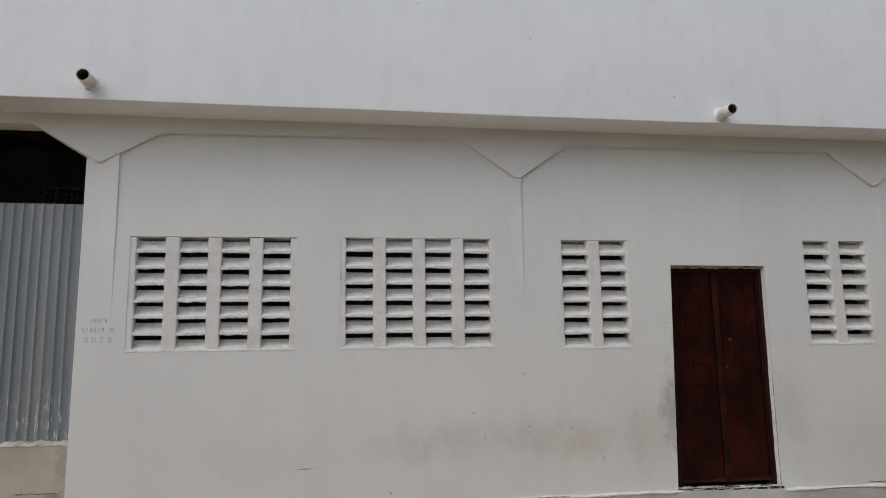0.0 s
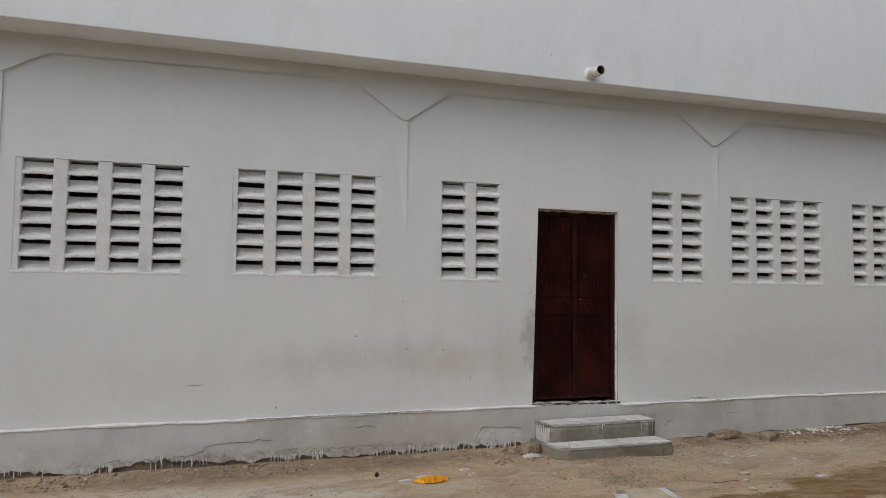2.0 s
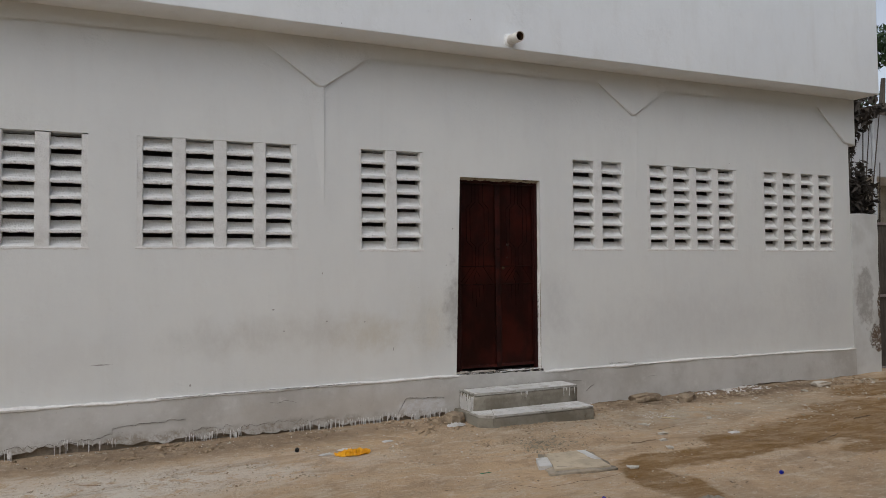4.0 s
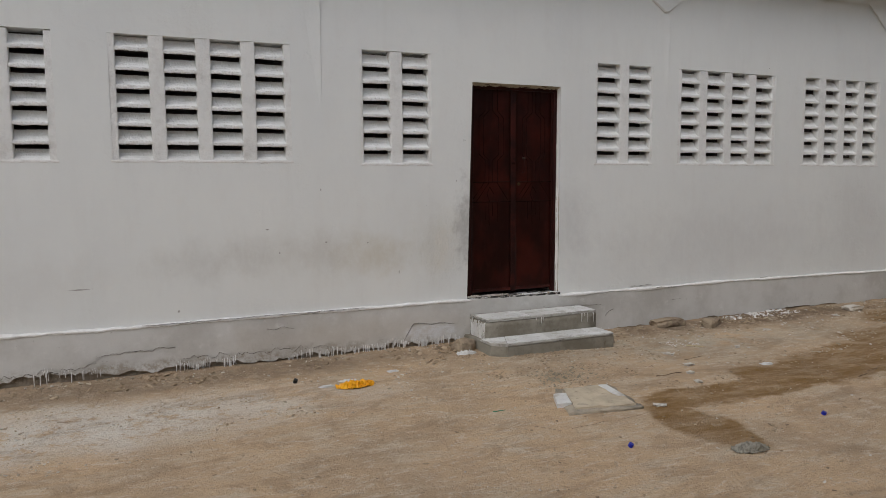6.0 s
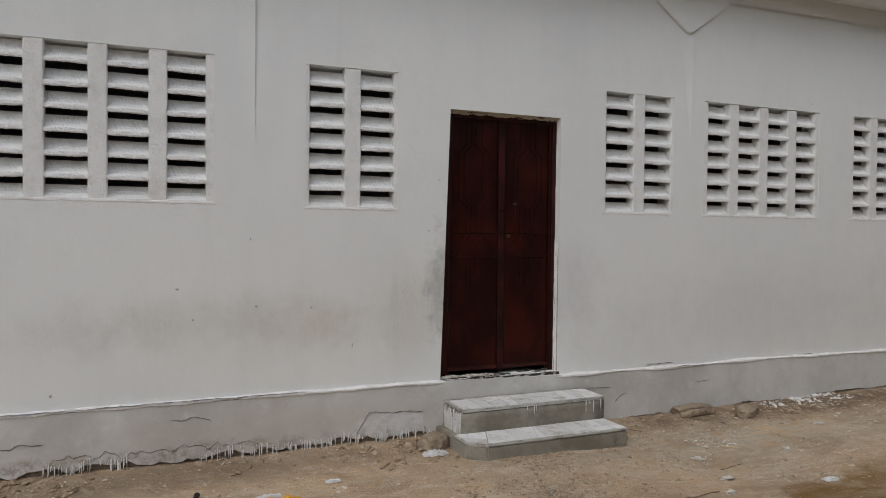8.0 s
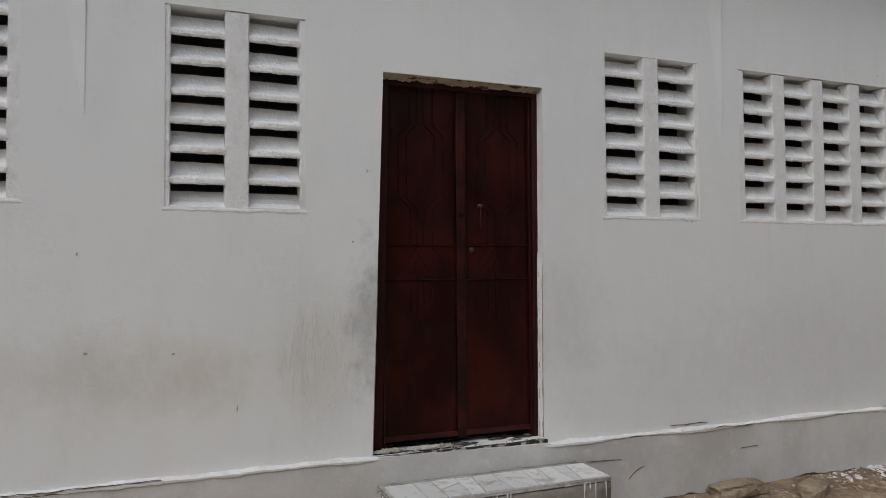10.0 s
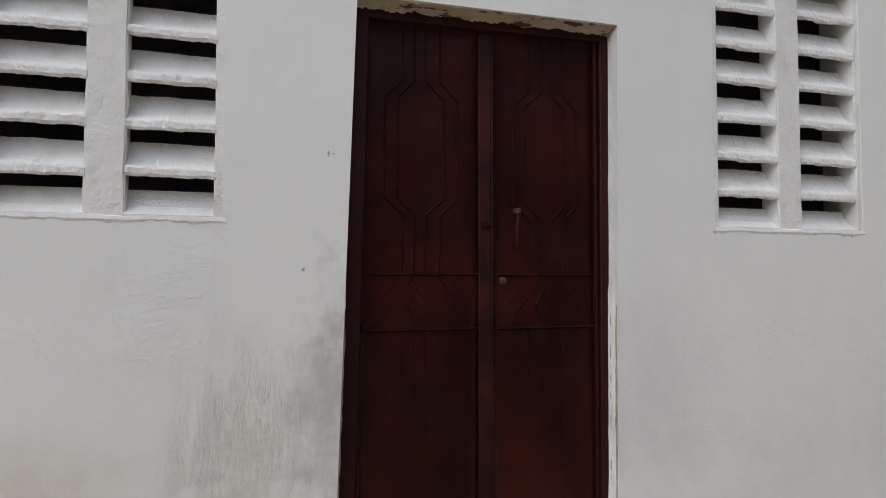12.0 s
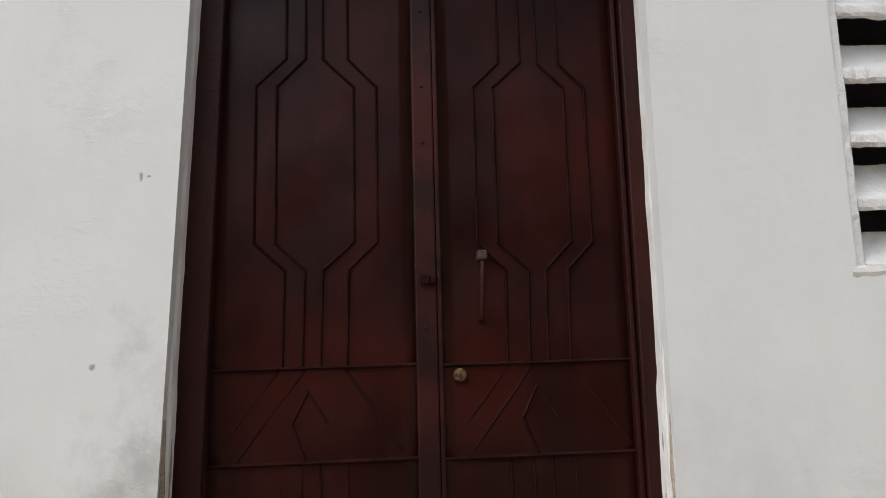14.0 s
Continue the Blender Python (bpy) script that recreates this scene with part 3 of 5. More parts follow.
def build_shell():
    """Dark rooms behind the louvres and the open bay, closed all round."""
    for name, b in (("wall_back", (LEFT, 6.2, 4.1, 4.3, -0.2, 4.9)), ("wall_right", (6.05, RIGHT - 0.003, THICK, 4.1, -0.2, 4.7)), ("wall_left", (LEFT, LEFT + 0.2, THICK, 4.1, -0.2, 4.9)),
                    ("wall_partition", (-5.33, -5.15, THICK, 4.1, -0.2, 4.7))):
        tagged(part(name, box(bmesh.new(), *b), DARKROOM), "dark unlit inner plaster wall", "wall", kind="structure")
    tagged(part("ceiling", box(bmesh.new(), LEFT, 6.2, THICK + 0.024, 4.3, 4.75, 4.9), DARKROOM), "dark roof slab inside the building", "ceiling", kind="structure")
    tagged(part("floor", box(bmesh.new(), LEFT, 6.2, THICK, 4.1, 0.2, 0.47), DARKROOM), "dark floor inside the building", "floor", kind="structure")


build_shell()


def build_unseen_walls():
    """Unseen plain walls added behind and beside the walker to darken the lower facade."""
    for name, b in (("wall_unseen_south", (-16, 1.5, -9.5, -9.2, -0.2, 5.2)), ("wall_unseen_block", (1.5, 7.4, -9.5, -7.2, -0.2, 6.5)), ("wall_unseen_east", (7.4, 7.7, -9.5, -0.8, -0.2, 5.5))):
        tagged(part(name, box(bmesh.new(), *b), CEMENT), "unseen grey cement wall added to block light from the sky", "wall", kind="structure")


build_unseen_walls()


# ---- plinth and its wear ----
def coat_foot(x):
    """Lower, broken rim of the plinth's coat."""
    g = ground_z(x, -0.05)
    wild = ease(x, ((-5.4, 0.06), (-3.2, 0.085), (-0.6, 0.05), (0.2, 0.025), (1.3, 0.03), (6.3, 0.03)))
    return g + ease(x, ((0, 0.012), (1.3, -0.012))) + wild * max(0.0, 0.55 + 1.1 * noise.noise(Vector((x * 1.7, 0, 1.3))) + 0.55 * noise.noise(Vector((x * 9, 0, 4.4))) + 0.3 * noise.noise(Vector((x * 31, 0, 8))))


def build_plinth():
    xs = list(np.arange(-5.36, RIGHT + 0.02, 0.035))
    bm = bmesh.new()
    cols = []
    for x in xs:
        z0, z1 = coat_foot(x), plinth_z(x) - (-0.004 + 0.006 * noise.noise(Vector((x * 12, 0, 4))) if -0.02 < x < 1.05 else 0.014)
        w = 0.004 * noise.noise(Vector((x * 1.3, 0, 9)))
        cols.append([bm.verts.new(p) for p in ((x, -0.006, z0 + 0.006), (x, -0.036 + w, z0), (x, -0.034 + w, (z0 + z1) / 2), (x, -0.03, z1), (x, 0.0, z1))])
    for a, b in zip(cols, cols[1:]):
        for k in range(4):
            bm.faces.new((a[k], a[k + 1], b[k + 1], b[k]))
    bm.faces.new(cols[0])
    bm.faces.new(cols[-1])
    plinth = tagged(part("wall_plinth", bm, PLINTH), "greyed white plinth with cracks and a crumbling lower rim", "plinth", kind="structure")
    part("footing", box(bmesh.new(), -5.36, RIGHT, -0.007, 0.0, -0.2, 0.36), FOOT, plinth, "exposed crumbling brown footing")

    # white ragged ledge on the plinth, thinning out at the door
    bm = bmesh.new()
    cols = []
    for x in np.arange(-5.36, RIGHT + 0.005, 0.014):
        z = plinth_z(x) + 0.010 * noise.noise(Vector((x * 1.1, 0, 2))) + 0.005 * noise.noise(Vector((x * 7, 0, 2))) + 0.003 * noise.noise(Vector((x * 29, 0, 2)))
        thick = max(0.12, 0.62 + 0.75 * noise.noise(Vector((x * 2.1, 0, 6))) + 0.4 * noise.noise(Vector((x * 11, 0, 6))) + 0.3 * noise.noise(Vector((x * 37, 0, 6))))
        thick *= min(1.0, max(0.0, -x if x < 0.5 else x - 1.0) / 0.15 + 0.25)
        d = 0.006 * noise.noise(Vector((x * 13, 0, 6)))
        cols.append([bm.verts.new(p) for p in ((x, 0.0, z + 0.012 * thick + d), (x, -0.022 + d, z + 0.004 * thick), (x, -0.032 - 0.009 * thick, z - 0.004), (x, -0.032 - 0.008 * thick, z - 0.006 - 0.012 * thick), (x, -0.026, z - 0.008 - 0.018 * thick))])
    for a, b in zip(cols, cols[1:]):
        if 0.0 < a[0].co.x < 1.0:
            continue
        for k in range(4):
            bm.faces.new((a[k], a[k + 1], b[k + 1], b[k]))
    bmesh.ops.delete(bm, geom=[v for v in bm.verts if not v.link_faces], context="VERTS")
    part("ledge", bm, LIP, plinth, "ragged white plaster ledge along the plinth")

    # runs of white paint over the footing
    rnd = random.Random(4)
    bm = bmesh.new()
    for a, b, count in ((-5.3, -4.35, 50), (-4.35, -4.1, 40), (-3.8, -3.5, 34), (-3.45, -3.3, 14), (-2.75, -2.25, 80), (-1.85, -1.6, 26), (-1.55, -0.1, 190), (1.35, 1.7, 12)):
        for _ in range(count):
            x = rnd.uniform(a, b)
            z1 = coat_foot(x) + rnd.uniform(0.0, 0.045)
            z0 = max(ground_z(x, -0.05) - 0.01, z1 - 0.012 - 0.1 * rnd.random() ** 2.5)
            w = rnd.uniform(0.0009, 0.0032)
            y = -0.027 - rnd.uniform(0, 0.002)
            prism(bm, [(x - w, z1), (x + w, z1), (x + w * 0.8, z0 + 0.01), (x, z0), (x - w * 0.8, z0 + 0.012)], y - 0.013, y + 0.003)
    tagged(part("paint_runs", bm, LIP, plinth, "white paint runs over the brown footing"), kind="stuff")

    # cracks
    bm = bmesh.new()
    for (x0, z0), (x1, z1), wide, y, jag in (((-4.5, 0.14), (-3.35, 0.20), 0.006, -0.041, 0.035), ((-3.35, 0.27), (-2.75, 0.29), 0.004, -0.041, 0.012), ((-3.35, 0.2), (-3.35, 0.27), 0.004, -0.041, 0.01),
                                       ((-2.7, 0.19), (-1.4, 0.16), 0.005, -0.041, 0.03), ((-2.0, 0.37), (-1.75, 0.36), 0.003, -0.040, 0.01), ((-0.72, 0.14), (-0.62, 0.3), 0.003, -0.041, 0.01), ((-0.62, 0.3), (-0.2, 0.27), 0.002, -0.041, 0.01),
                                       ((-3.0, 0.488), (-1.1, 0.492), 0.004, -0.043, 0.004), ((1.6, 0.2), (1.72, 0.26), 0.005, -0.041, 0.012), ((2.2, 0.455), (2.6, 0.45), 0.004, -0.043, 0.004), ((1.3, 0.33), (1.55, 0.32), 0.002, -0.04, 0.006), ((1.95, 0.487), (2.25, 0.485), 0.012, -0.009, 0.004), ((3.9, 0.468), (4.1, 0.467), 0.008, -0.009, 0.004), ((2.5, 0.3), (2.65, 0.3), 0.003, -0.04, 0.004)):
        n = max(4, int(math.hypot(x1 - x0, z1 - z0) / 0.03))
        line = []
        for i in range(n + 1):
            f = i / n
            s = jag * (noise.noise(Vector((x0 * 3 + f * n * 0.35, z0, 2.0))) + 0.4 * rnd.uniform(-1, 1))
            line.append((x0 + (x1 - x0) * f, z0 + (z1 - z0) * f + s * 1.5, wide * 0.5 * (0.1 + rnd.random()) * (0.25 + math.sin(math.pi * f))))
        for (xa, za, wa), (xb, zb, wb) in zip(line, line[1:]):
            prism(bm, [(xa, za - wa / 2), (xb, zb - wb / 2), (xb, zb + wb / 2), (xa, za + wa / 2)], y + 0.002, y + 0.012)
    tagged(part("cracks", bm, CRACK, plinth, "dark jagged cracks"), kind="stuff")


build_plinth()


# ---- louvred block windows ----
def slat_outline():
    """Section of a concrete louvre: thick lip in front, rising to the back."""
    return [(0.084, 0.120), (0.074, 0.095), (0.060, 0.068), (0.042, 0.048), (0.022, 0.038), (0.010, 0.033), (0.005, 0.026), (0.004, 0.008), (0.009, 0.0), (0.026, 0.003), (0.046, 0.018), (0.068, 0.055), (0.084, 0.090)]


def build_window(number, x0, x1, z0, z1, columns):
    win = thing(f"window_{number}", f"white concrete louvre window of {'four' if columns == 4 else 'two'} columns of slats", "louvre window", ((x0 + x1) / 2, 0, z0), "louvre windows", "structure")
    cx = (x0 + x1) / 2
    w = x1 - x0
    side, post = (0.052, 0.115) if columns == 4 else (0.027, 0.12)
    clear = (w - 2 * side - (columns - 1) * post) / columns
    h = z1 - z0
    seed = number * 3.7

    def upright(name, a, b, label=""):
        bm = box(bmesh.new(), a, b, 0.004, 0.1, -0.004, h + 0.002)
        bmesh.ops.subdivide_edges(bm, edges=[e for e in bm.edges if abs(e.verts[0].co.z - e.verts[1].co.z) > 0.5], cuts=18)
        bmesh.ops.bevel(bm, geom=[e for e in bm.edges if e.is_manifold and e.calc_face_angle(0) > 1.2 and all(v.co.y < 0.01 for v in e.verts)], offset=0.006, segments=2, affect="EDGES")
        for v in bm.verts:
            v.co.x += 0.003 * noise.noise(Vector((v.co.x * 8 + seed, v.co.z * 6, 1)))
            v.co.y += 0.0025 * noise.noise(Vector((v.co.x * 8 + seed, v.co.z * 5, 8)))
        part(name, bm, SLAT, win, label)

    left = -w / 2
    upright("side_post", left - 0.012, left + side)
    upright("side_post", -left - side, -left + 0.012)
    meshes = []
    pitch = (h - 0.125) / 6
    for v in range(3):
        bm = bmesh.new()
        n = 28
        rings = []
        for i in range(n + 1):
            x = -clear / 2 - 0.004 + (clear + 0.008) * i / n
            ring = []
            for (y, z) in slat_outline():
                s = noise.noise_vector(Vector((x * 16, y * 14 + v * 5 + seed, z * 16))) + 0.75 * noise.noise_vector(Vector((x * 60, y * 55 + v * 5 + seed, z * 55)))
                front = 1.0 if y < 0.05 else 0.5
                ring.append(bm.verts.new((x, y + 0.005 * front * s.x, z * pitch / 0.148 + 0.005 * front * s.z)))
            rings.append(ring)
        m = len(rings[0])
        for a, b in zip(rings, rings[1:]):
            for k in range(m):
                bm.faces.new((a[k], a[(k + 1) % m], b[(k + 1) % m], b[k]))
        bm.faces.new(rings[0])
        bm.faces.new(rings[-1])
        first = part("slat", bm, SLAT, win, smooth=False)
        meshes.append(first.data)
        bpy.data.objects.remove(first)
    rnd = random.Random(number)
    for c in range(columns):
        a = left + side + c * (clear + post)
        if c:
            upright("mullion", a - post, a)
        for k in range(6):
            lip = h - pitch * (k + 1) + 0.004 + rnd.uniform(-0.004, 0.004)
            share("slat", meshes[(c + k) % 3], win, pose(a + clear / 2, 0.0, lip, rnd.uniform(-2.0, 1.0), rnd.uniform(-0.6, 0.6), 0))
        bm = prism(bmesh.new(), [(0.001, -0.002), (0.001, 0.012), (0.02, 0.024), (0.05, 0.042), (0.07, 0.066), (0.084, 0.098), (0.1, 0.098), (0.1, -0.002)], a - 0.003, a + clear + 0.003, "x")
        roughen(bm, 0.002, 9, seed + c)
        part("bottom_slat", bm, SLAT, win)
    # ragged sill bead of plaster
    bm = bmesh.new()
    rings = []
    n = 64
    for i in range(n + 1):
        x = left - 0.012 + (w + 0.024) * i / n
        d = 0.005 * noise.noise(Vector((x * 9 + seed, 0, 3))) + 0.004 * noise.noise(Vector((x * 40 + seed, 0, 3)))
        rings.append([bm.verts.new(p) for p in ((x, 0.012, 0.016 + d), (x, -0.001 + 0.3 * d, 0.006 + d), (x, -0.003 + 0.3 * d, -0.004 + d), (x, 0.003, -0.02 + 2.6 * d))])
    for a, b in zip(rings, rings[1:]):
        for k in range(3):
            bm.faces.new((a[k], a[k + 1], b[k + 1], b[k]))
    part("window_sill", bm, LIP, win, "ragged white plaster sill")


for i, w in enumerate(WINDOWS):
    build_window(i + 1, *w)


# ---- double steel door ----
def ridge(bm, pts, y=0.1, wide=0.0075, proud=0.0055):
    """A pressed crease in the sheet: a low ridge along a polyline."""
    for (xa, za), (xb, zb) in zip(pts, pts[1:]):
        d = Vector((xb - xa, 0, zb - za)).normalized()
        s = Vector((d.z, 0, -d.x)) * wide / 2
        a, b = Vector((xa, y, za)) - d * 0.002, Vector((xb, y, zb)) + d * 0.002
        out = Vector((0, -proud, 0))
        v = [bm.verts.new(p) for p in (a - s, a + out, a + s, b - s, b + out, b + s)]
        for q in ((0, 1, 4, 3), (1, 2, 5, 4), (0, 2, 1), (3, 4, 5), (0, 3, 5, 2)):
            bm.faces.new([v[k] for k in q])


def build_door():
    door = thing("door_1", "closed dark maroon double steel door with pressed panels", "door", (0, 0, DOOR_Z0), kind="structure")
    z = lambda v: v - DOOR_Z0
    # frame of steel angle
    bm = bmesh.new()
    for x0, x1, lean in ((-0.04, 0.05, 0.066), (0.994, 1.045, 0.01)):
        prism(bm, [(x0 + 0.002, 0.004), (x1 - 0.01, 0.004), (x1 + lean * 0.6, z(2.585)), (x0 + lean, z(2.585))], 0.066, 0.13)
    prism(bm, [(0.02, z(2.548)), (1.045, z(2.552)), (1.045, z(2.592)), (0.02, z(2.59))], 0.0655, 0.13)
    bmesh.ops.bevel(bm, geom=bm.edges[:], offset=0.003, segments=1, affect="EDGES")
    part("door_frame", bm, FRAME, door, "maroon steel frame with chipped paint")
    bm = bmesh.new()
    for x0, x1 in ((0.052, 0.0655), (0.985, 0.997)):
        box(bm, x0, x1, 0.08, 0.12, 0.012, z(2.55), 0.003)
    part("door_stop", bm, FRAME, door)
    tops = ((2.555, 2.345, 2.277, 1.914, 1.852, 1.637), (2.555, 2.338, 2.277, 1.908, 1.846, 1.637))
    leaves = (("left", 0.064, 0.508, (0.222, 0.266, 0.305, 0.362), (0.154, 0.201, 0.375, 0.427)),
              ("right", 0.566, 0.988, (0.714, 0.765, 0.805, 0.856), (0.652, 0.698, 0.866, 0.915)))
    for n, (side, x0, x1, inner, outer) in enumerate(leaves):
        bm = bmesh.new()
        nx, nz = 14, 60
        grid = [[bm.verts.new((x0 + (x1 - x0) * i / nx, 0.1 + 0.0035 * noise.noise(Vector(((x0 + (x1 - x0) * i / nx) * 6, 0, j / nz * 13))), 0.045 + (z(2.552) - 0.045) * j / nz)) for i in range(nx + 1)] for j in range(nz + 1)]
        for a, b in zip(grid, grid[1:]):
            for i in range(nx):
                bm.faces.new((a[i], a[i + 1], b[i + 1], b[i]))
        bmesh.ops.solidify(bm, geom=bm.faces[:], thickness=-0.03)
        leaf = part("leaf", bm, DOOR, door, "dark maroon dented steel leaf", smooth=True)
        za, zb, zc, zd, ze, zf = tops[n]
        bm = bmesh.new()
        for k in range(4):
            ridge(bm, [(inner[k], z(za)), (inner[k], z(zb)), (outer[k], z(zc)), (outer[k], z(zd)), (inner[k], z(ze)), (inner[k] - 0.004, z(zf))])
        mid = (inner[1] + inner[2]) / 2
        for zz in (1.637, 1.438):
            ridge(bm, [(x0, z(zz)), (x1, z(zz) + 0.003)], wide=0.01, proud=0.009)
        ridge(bm, [(mid - 0.02, z(1.632)), (mid - 0.165, z(1.442))], proud=0.002, wide=0.007)
        ridge(bm, [(mid - 0.075, z(1.632)), (mid - 0.2, z(1.47))], proud=0.0015, wide=0.007)
        ridge(bm, [(mid + 0.07, z(1.632)), (mid + 0.19, z(1.46))], proud=0.002, wide=0.007)
        ridge(bm, [(mid - 0.012, z(1.588)), (mid - 0.045, z(1.522)), (mid - 0.015, z(1.443))], proud=0.005)
        ridge(bm, [(mid - 0.012, z(1.588)), (mid + 0.03, z(1.522))], proud=0.002)
        for k in range(4):
            ridge(bm, [(inner[k] - 0.005, z(1.434)), (inner[k], z((1.26, 1.2, 1.3, 1.24)[k]))], proud=0.0018, wide=0.006)
        # the ridges' shadow lines are painted by their darker material
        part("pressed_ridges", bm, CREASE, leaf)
        bm = box(bmesh.new(), x0, x1, 0.0945, 0.12, 0.042, 0.072, 0.003)
        part("bottom_rail", bm, DOOR, leaf)
    bm = box(bmesh.new(), 0.508, 0.556, 0.089, 0.13, 0.03, z(2.556), 0.004)
    part("meeting_bar", bm, BARPAINT, door, "maroon meeting bar with rivets")
    part("meeting_lip", box(bmesh.new(), 0.557, 0.567, 0.092, 0.13, 0.03, z(2.553), 0.002), BARPAINT, door)
    rivet = bmesh.new()
    bmesh.ops.create_uvsphere(rivet, u_segments=8, v_segments=5, radius=0.0038)
    first = part("rivet", rivet, FRAME, door, smooth=True)
    first.location = (0.531, 0.089, z(2.46))
    for zz in (2.275, 2.14, 1.72, 1.45, 1.1, 0.8):
        share("rivet", first.data, door, pose(0.531, 0.089, z(zz)))
    # latch hole in the meeting bar: a solid stub in the shadow-dark crease colour
    bm = bmesh.new()
    tube(bm, [(0.529, 0.074, z(1.825)), (0.529, 0.09, z(1.825))], 0.011, 12)
    box(bm, 0.54, 0.555, 0.078, 0.09, z(1.815), z(1.835), 0.003)
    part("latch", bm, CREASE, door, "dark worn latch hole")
    # pull handle with a worn top bracket
    bm = bmesh.new()
    tube(bm, [(0.658, 0.1, z(1.872)), (0.658, 0.078, z(1.872)), (0.657, 0.073, z(1.86)), (0.654, 0.073, z(1.75)), (0.653, 0.08, z(1.737)), (0.653, 0.1, z(1.735))], 0.006, 8)
    handle = part("door_handle", bm, FRAME, door, "maroon painted pull handle", smooth=True)
    part("bracket", box(bmesh.new(), 0.647, 0.669, 0.067, 0.1, z(1.866), z(1.888), 0.003), BAREMETAL, handle, "bare worn metal bracket")
    bm = tube(bmesh.new(), [(0.603, 0.101, z(1.616)), (0.603, 0.088, z(1.616)), (0.603, 0.086, z(1.616))], [0.0145, 0.0145, 0.011], 16)
    lock = part("lock_cylinder", bm, BRASS, door, "round brass lock cylinder")
    # the shade inside the keyhole is painted as a solid black piece
    part("keyhole", box(bmesh.new(), 0.6015, 0.6045, 0.0845, 0.087, z(1.607), z(1.62)), BLACKP, lock)
    # plaster broken away round the frame
    for side, lean in ((-0.033, 0.070), (1.0305, 0.012)):
        bm = bmesh.new()
        rows = []
        out = 1 if side < 0.5 else -1
        for i in range(70):
            zz = 0.004 + 2.085 * i / 69
            x = side + lean * zz / 2.1
            w = 0.006 + 0.008 * max(0.0, noise.noise(Vector((side, 0, zz * 5)))) + 0.006 * max(0.0, noise.noise(Vector((side, 3, zz * 21)))) + (0.008 if zz < 1.1 else 0.0)
            w *= 0.35 if out > 0 else 0.5
            rows.append([bm.verts.new(p) for p in ((x - out * 0.004, 0.03 + 0.012 * noise.noise(Vector((side, 7, zz * 8))), zz), (x + out * w * 0.6, 0.045, zz), (x + out * w, 0.0655, zz), (x - out * 0.004, 0.068, zz))])
        for a, b in zip(rows, rows[1:]):
            for k in range(3):
                bm.faces.new((a[k], a[k + 1], b[k + 1], b[k]))
        part("jamb_plaster", bm, LIP, door, "ragged whitish plaster edge beside the frame")
    for side, out, lean in ((-0.033, 1, 0.070), (1.0305, -1, 0.012)):
        for k, (y, top) in enumerate(((0.014, 1.05), (0.032, 1.2), (0.05, 1.12))):
            bm = bmesh.new()
            rows = []
            for i in range(60):
                zz = 0.006 + top * i / 59
                fade = min(1.0, (59 - i) / 8)
                x = side + lean * zz / 2.1
                w = fade * (0.005 + 0.004 * noise.noise(Vector((k, side, zz * 9))) + 0.003 * noise.noise(Vector((k, side, zz * 31))))
                rows.append([bm.verts.new(p) for p in ((x - out * 0.003, y - 0.006, zz), (x + out * w, y - 0.001, zz), (x + out * w, y + 0.003, zz), (x - out * 0.003, y + 0.007, zz))])
            for a, b in zip(rows, rows[1:]):
                for q in range(3):
                    bm.faces.new((a[q], a[q + 1], b[q + 1], b[q]))
            part("jamb_bead", bm, (RIM, LIP, RIM)[k], door, "ragged bead of old plaster along the jamb")
    bm = bmesh.new()
    rows = []
    for i in range(130):
        x = 0.03 + 1.01 * i / 129
        d = 0.008 * noise.noise(Vector((x * 14, 0, 2))) + 0.005 * noise.noise(Vector((x * 45, 0, 2)))
        rows.append([bm.verts.new(p) for p in ((x, 0.012 + d, z(2.602)), (x, 0.03 + d, z(2.594) + d), (x, 0.056 + 0.3 * d, z(2.584) + d), (x, 0.059, z(2.576) + 1.6 * d + 0.008 * noise.noise(Vector((x * 90, 1, 2)))), (x, 0.066, z(2.58) + d))])
    for a, b in zip(rows, rows[1:]):
        for k in range(4):
            bm.faces.new((a[k], a[k + 1], b[k + 1], b[k]))
    part("lintel_plaster", bm, LINTEL, door, "rough broken plaster over the frame")
    # sill
    bm = box(bmesh.new(), -0.02, 1.05, -0.004, 0.2, -0.05, 0.0, 0.004)
    bmesh.ops.subdivide_edges(bm, edges=bm.edges[:], cuts=10, use_grid_fill=True)
    roughen(bm, 0.008, 14)
    part("threshold", bm, GRIME, door, "grimy dark cement threshold with pale flakes")


build_door()


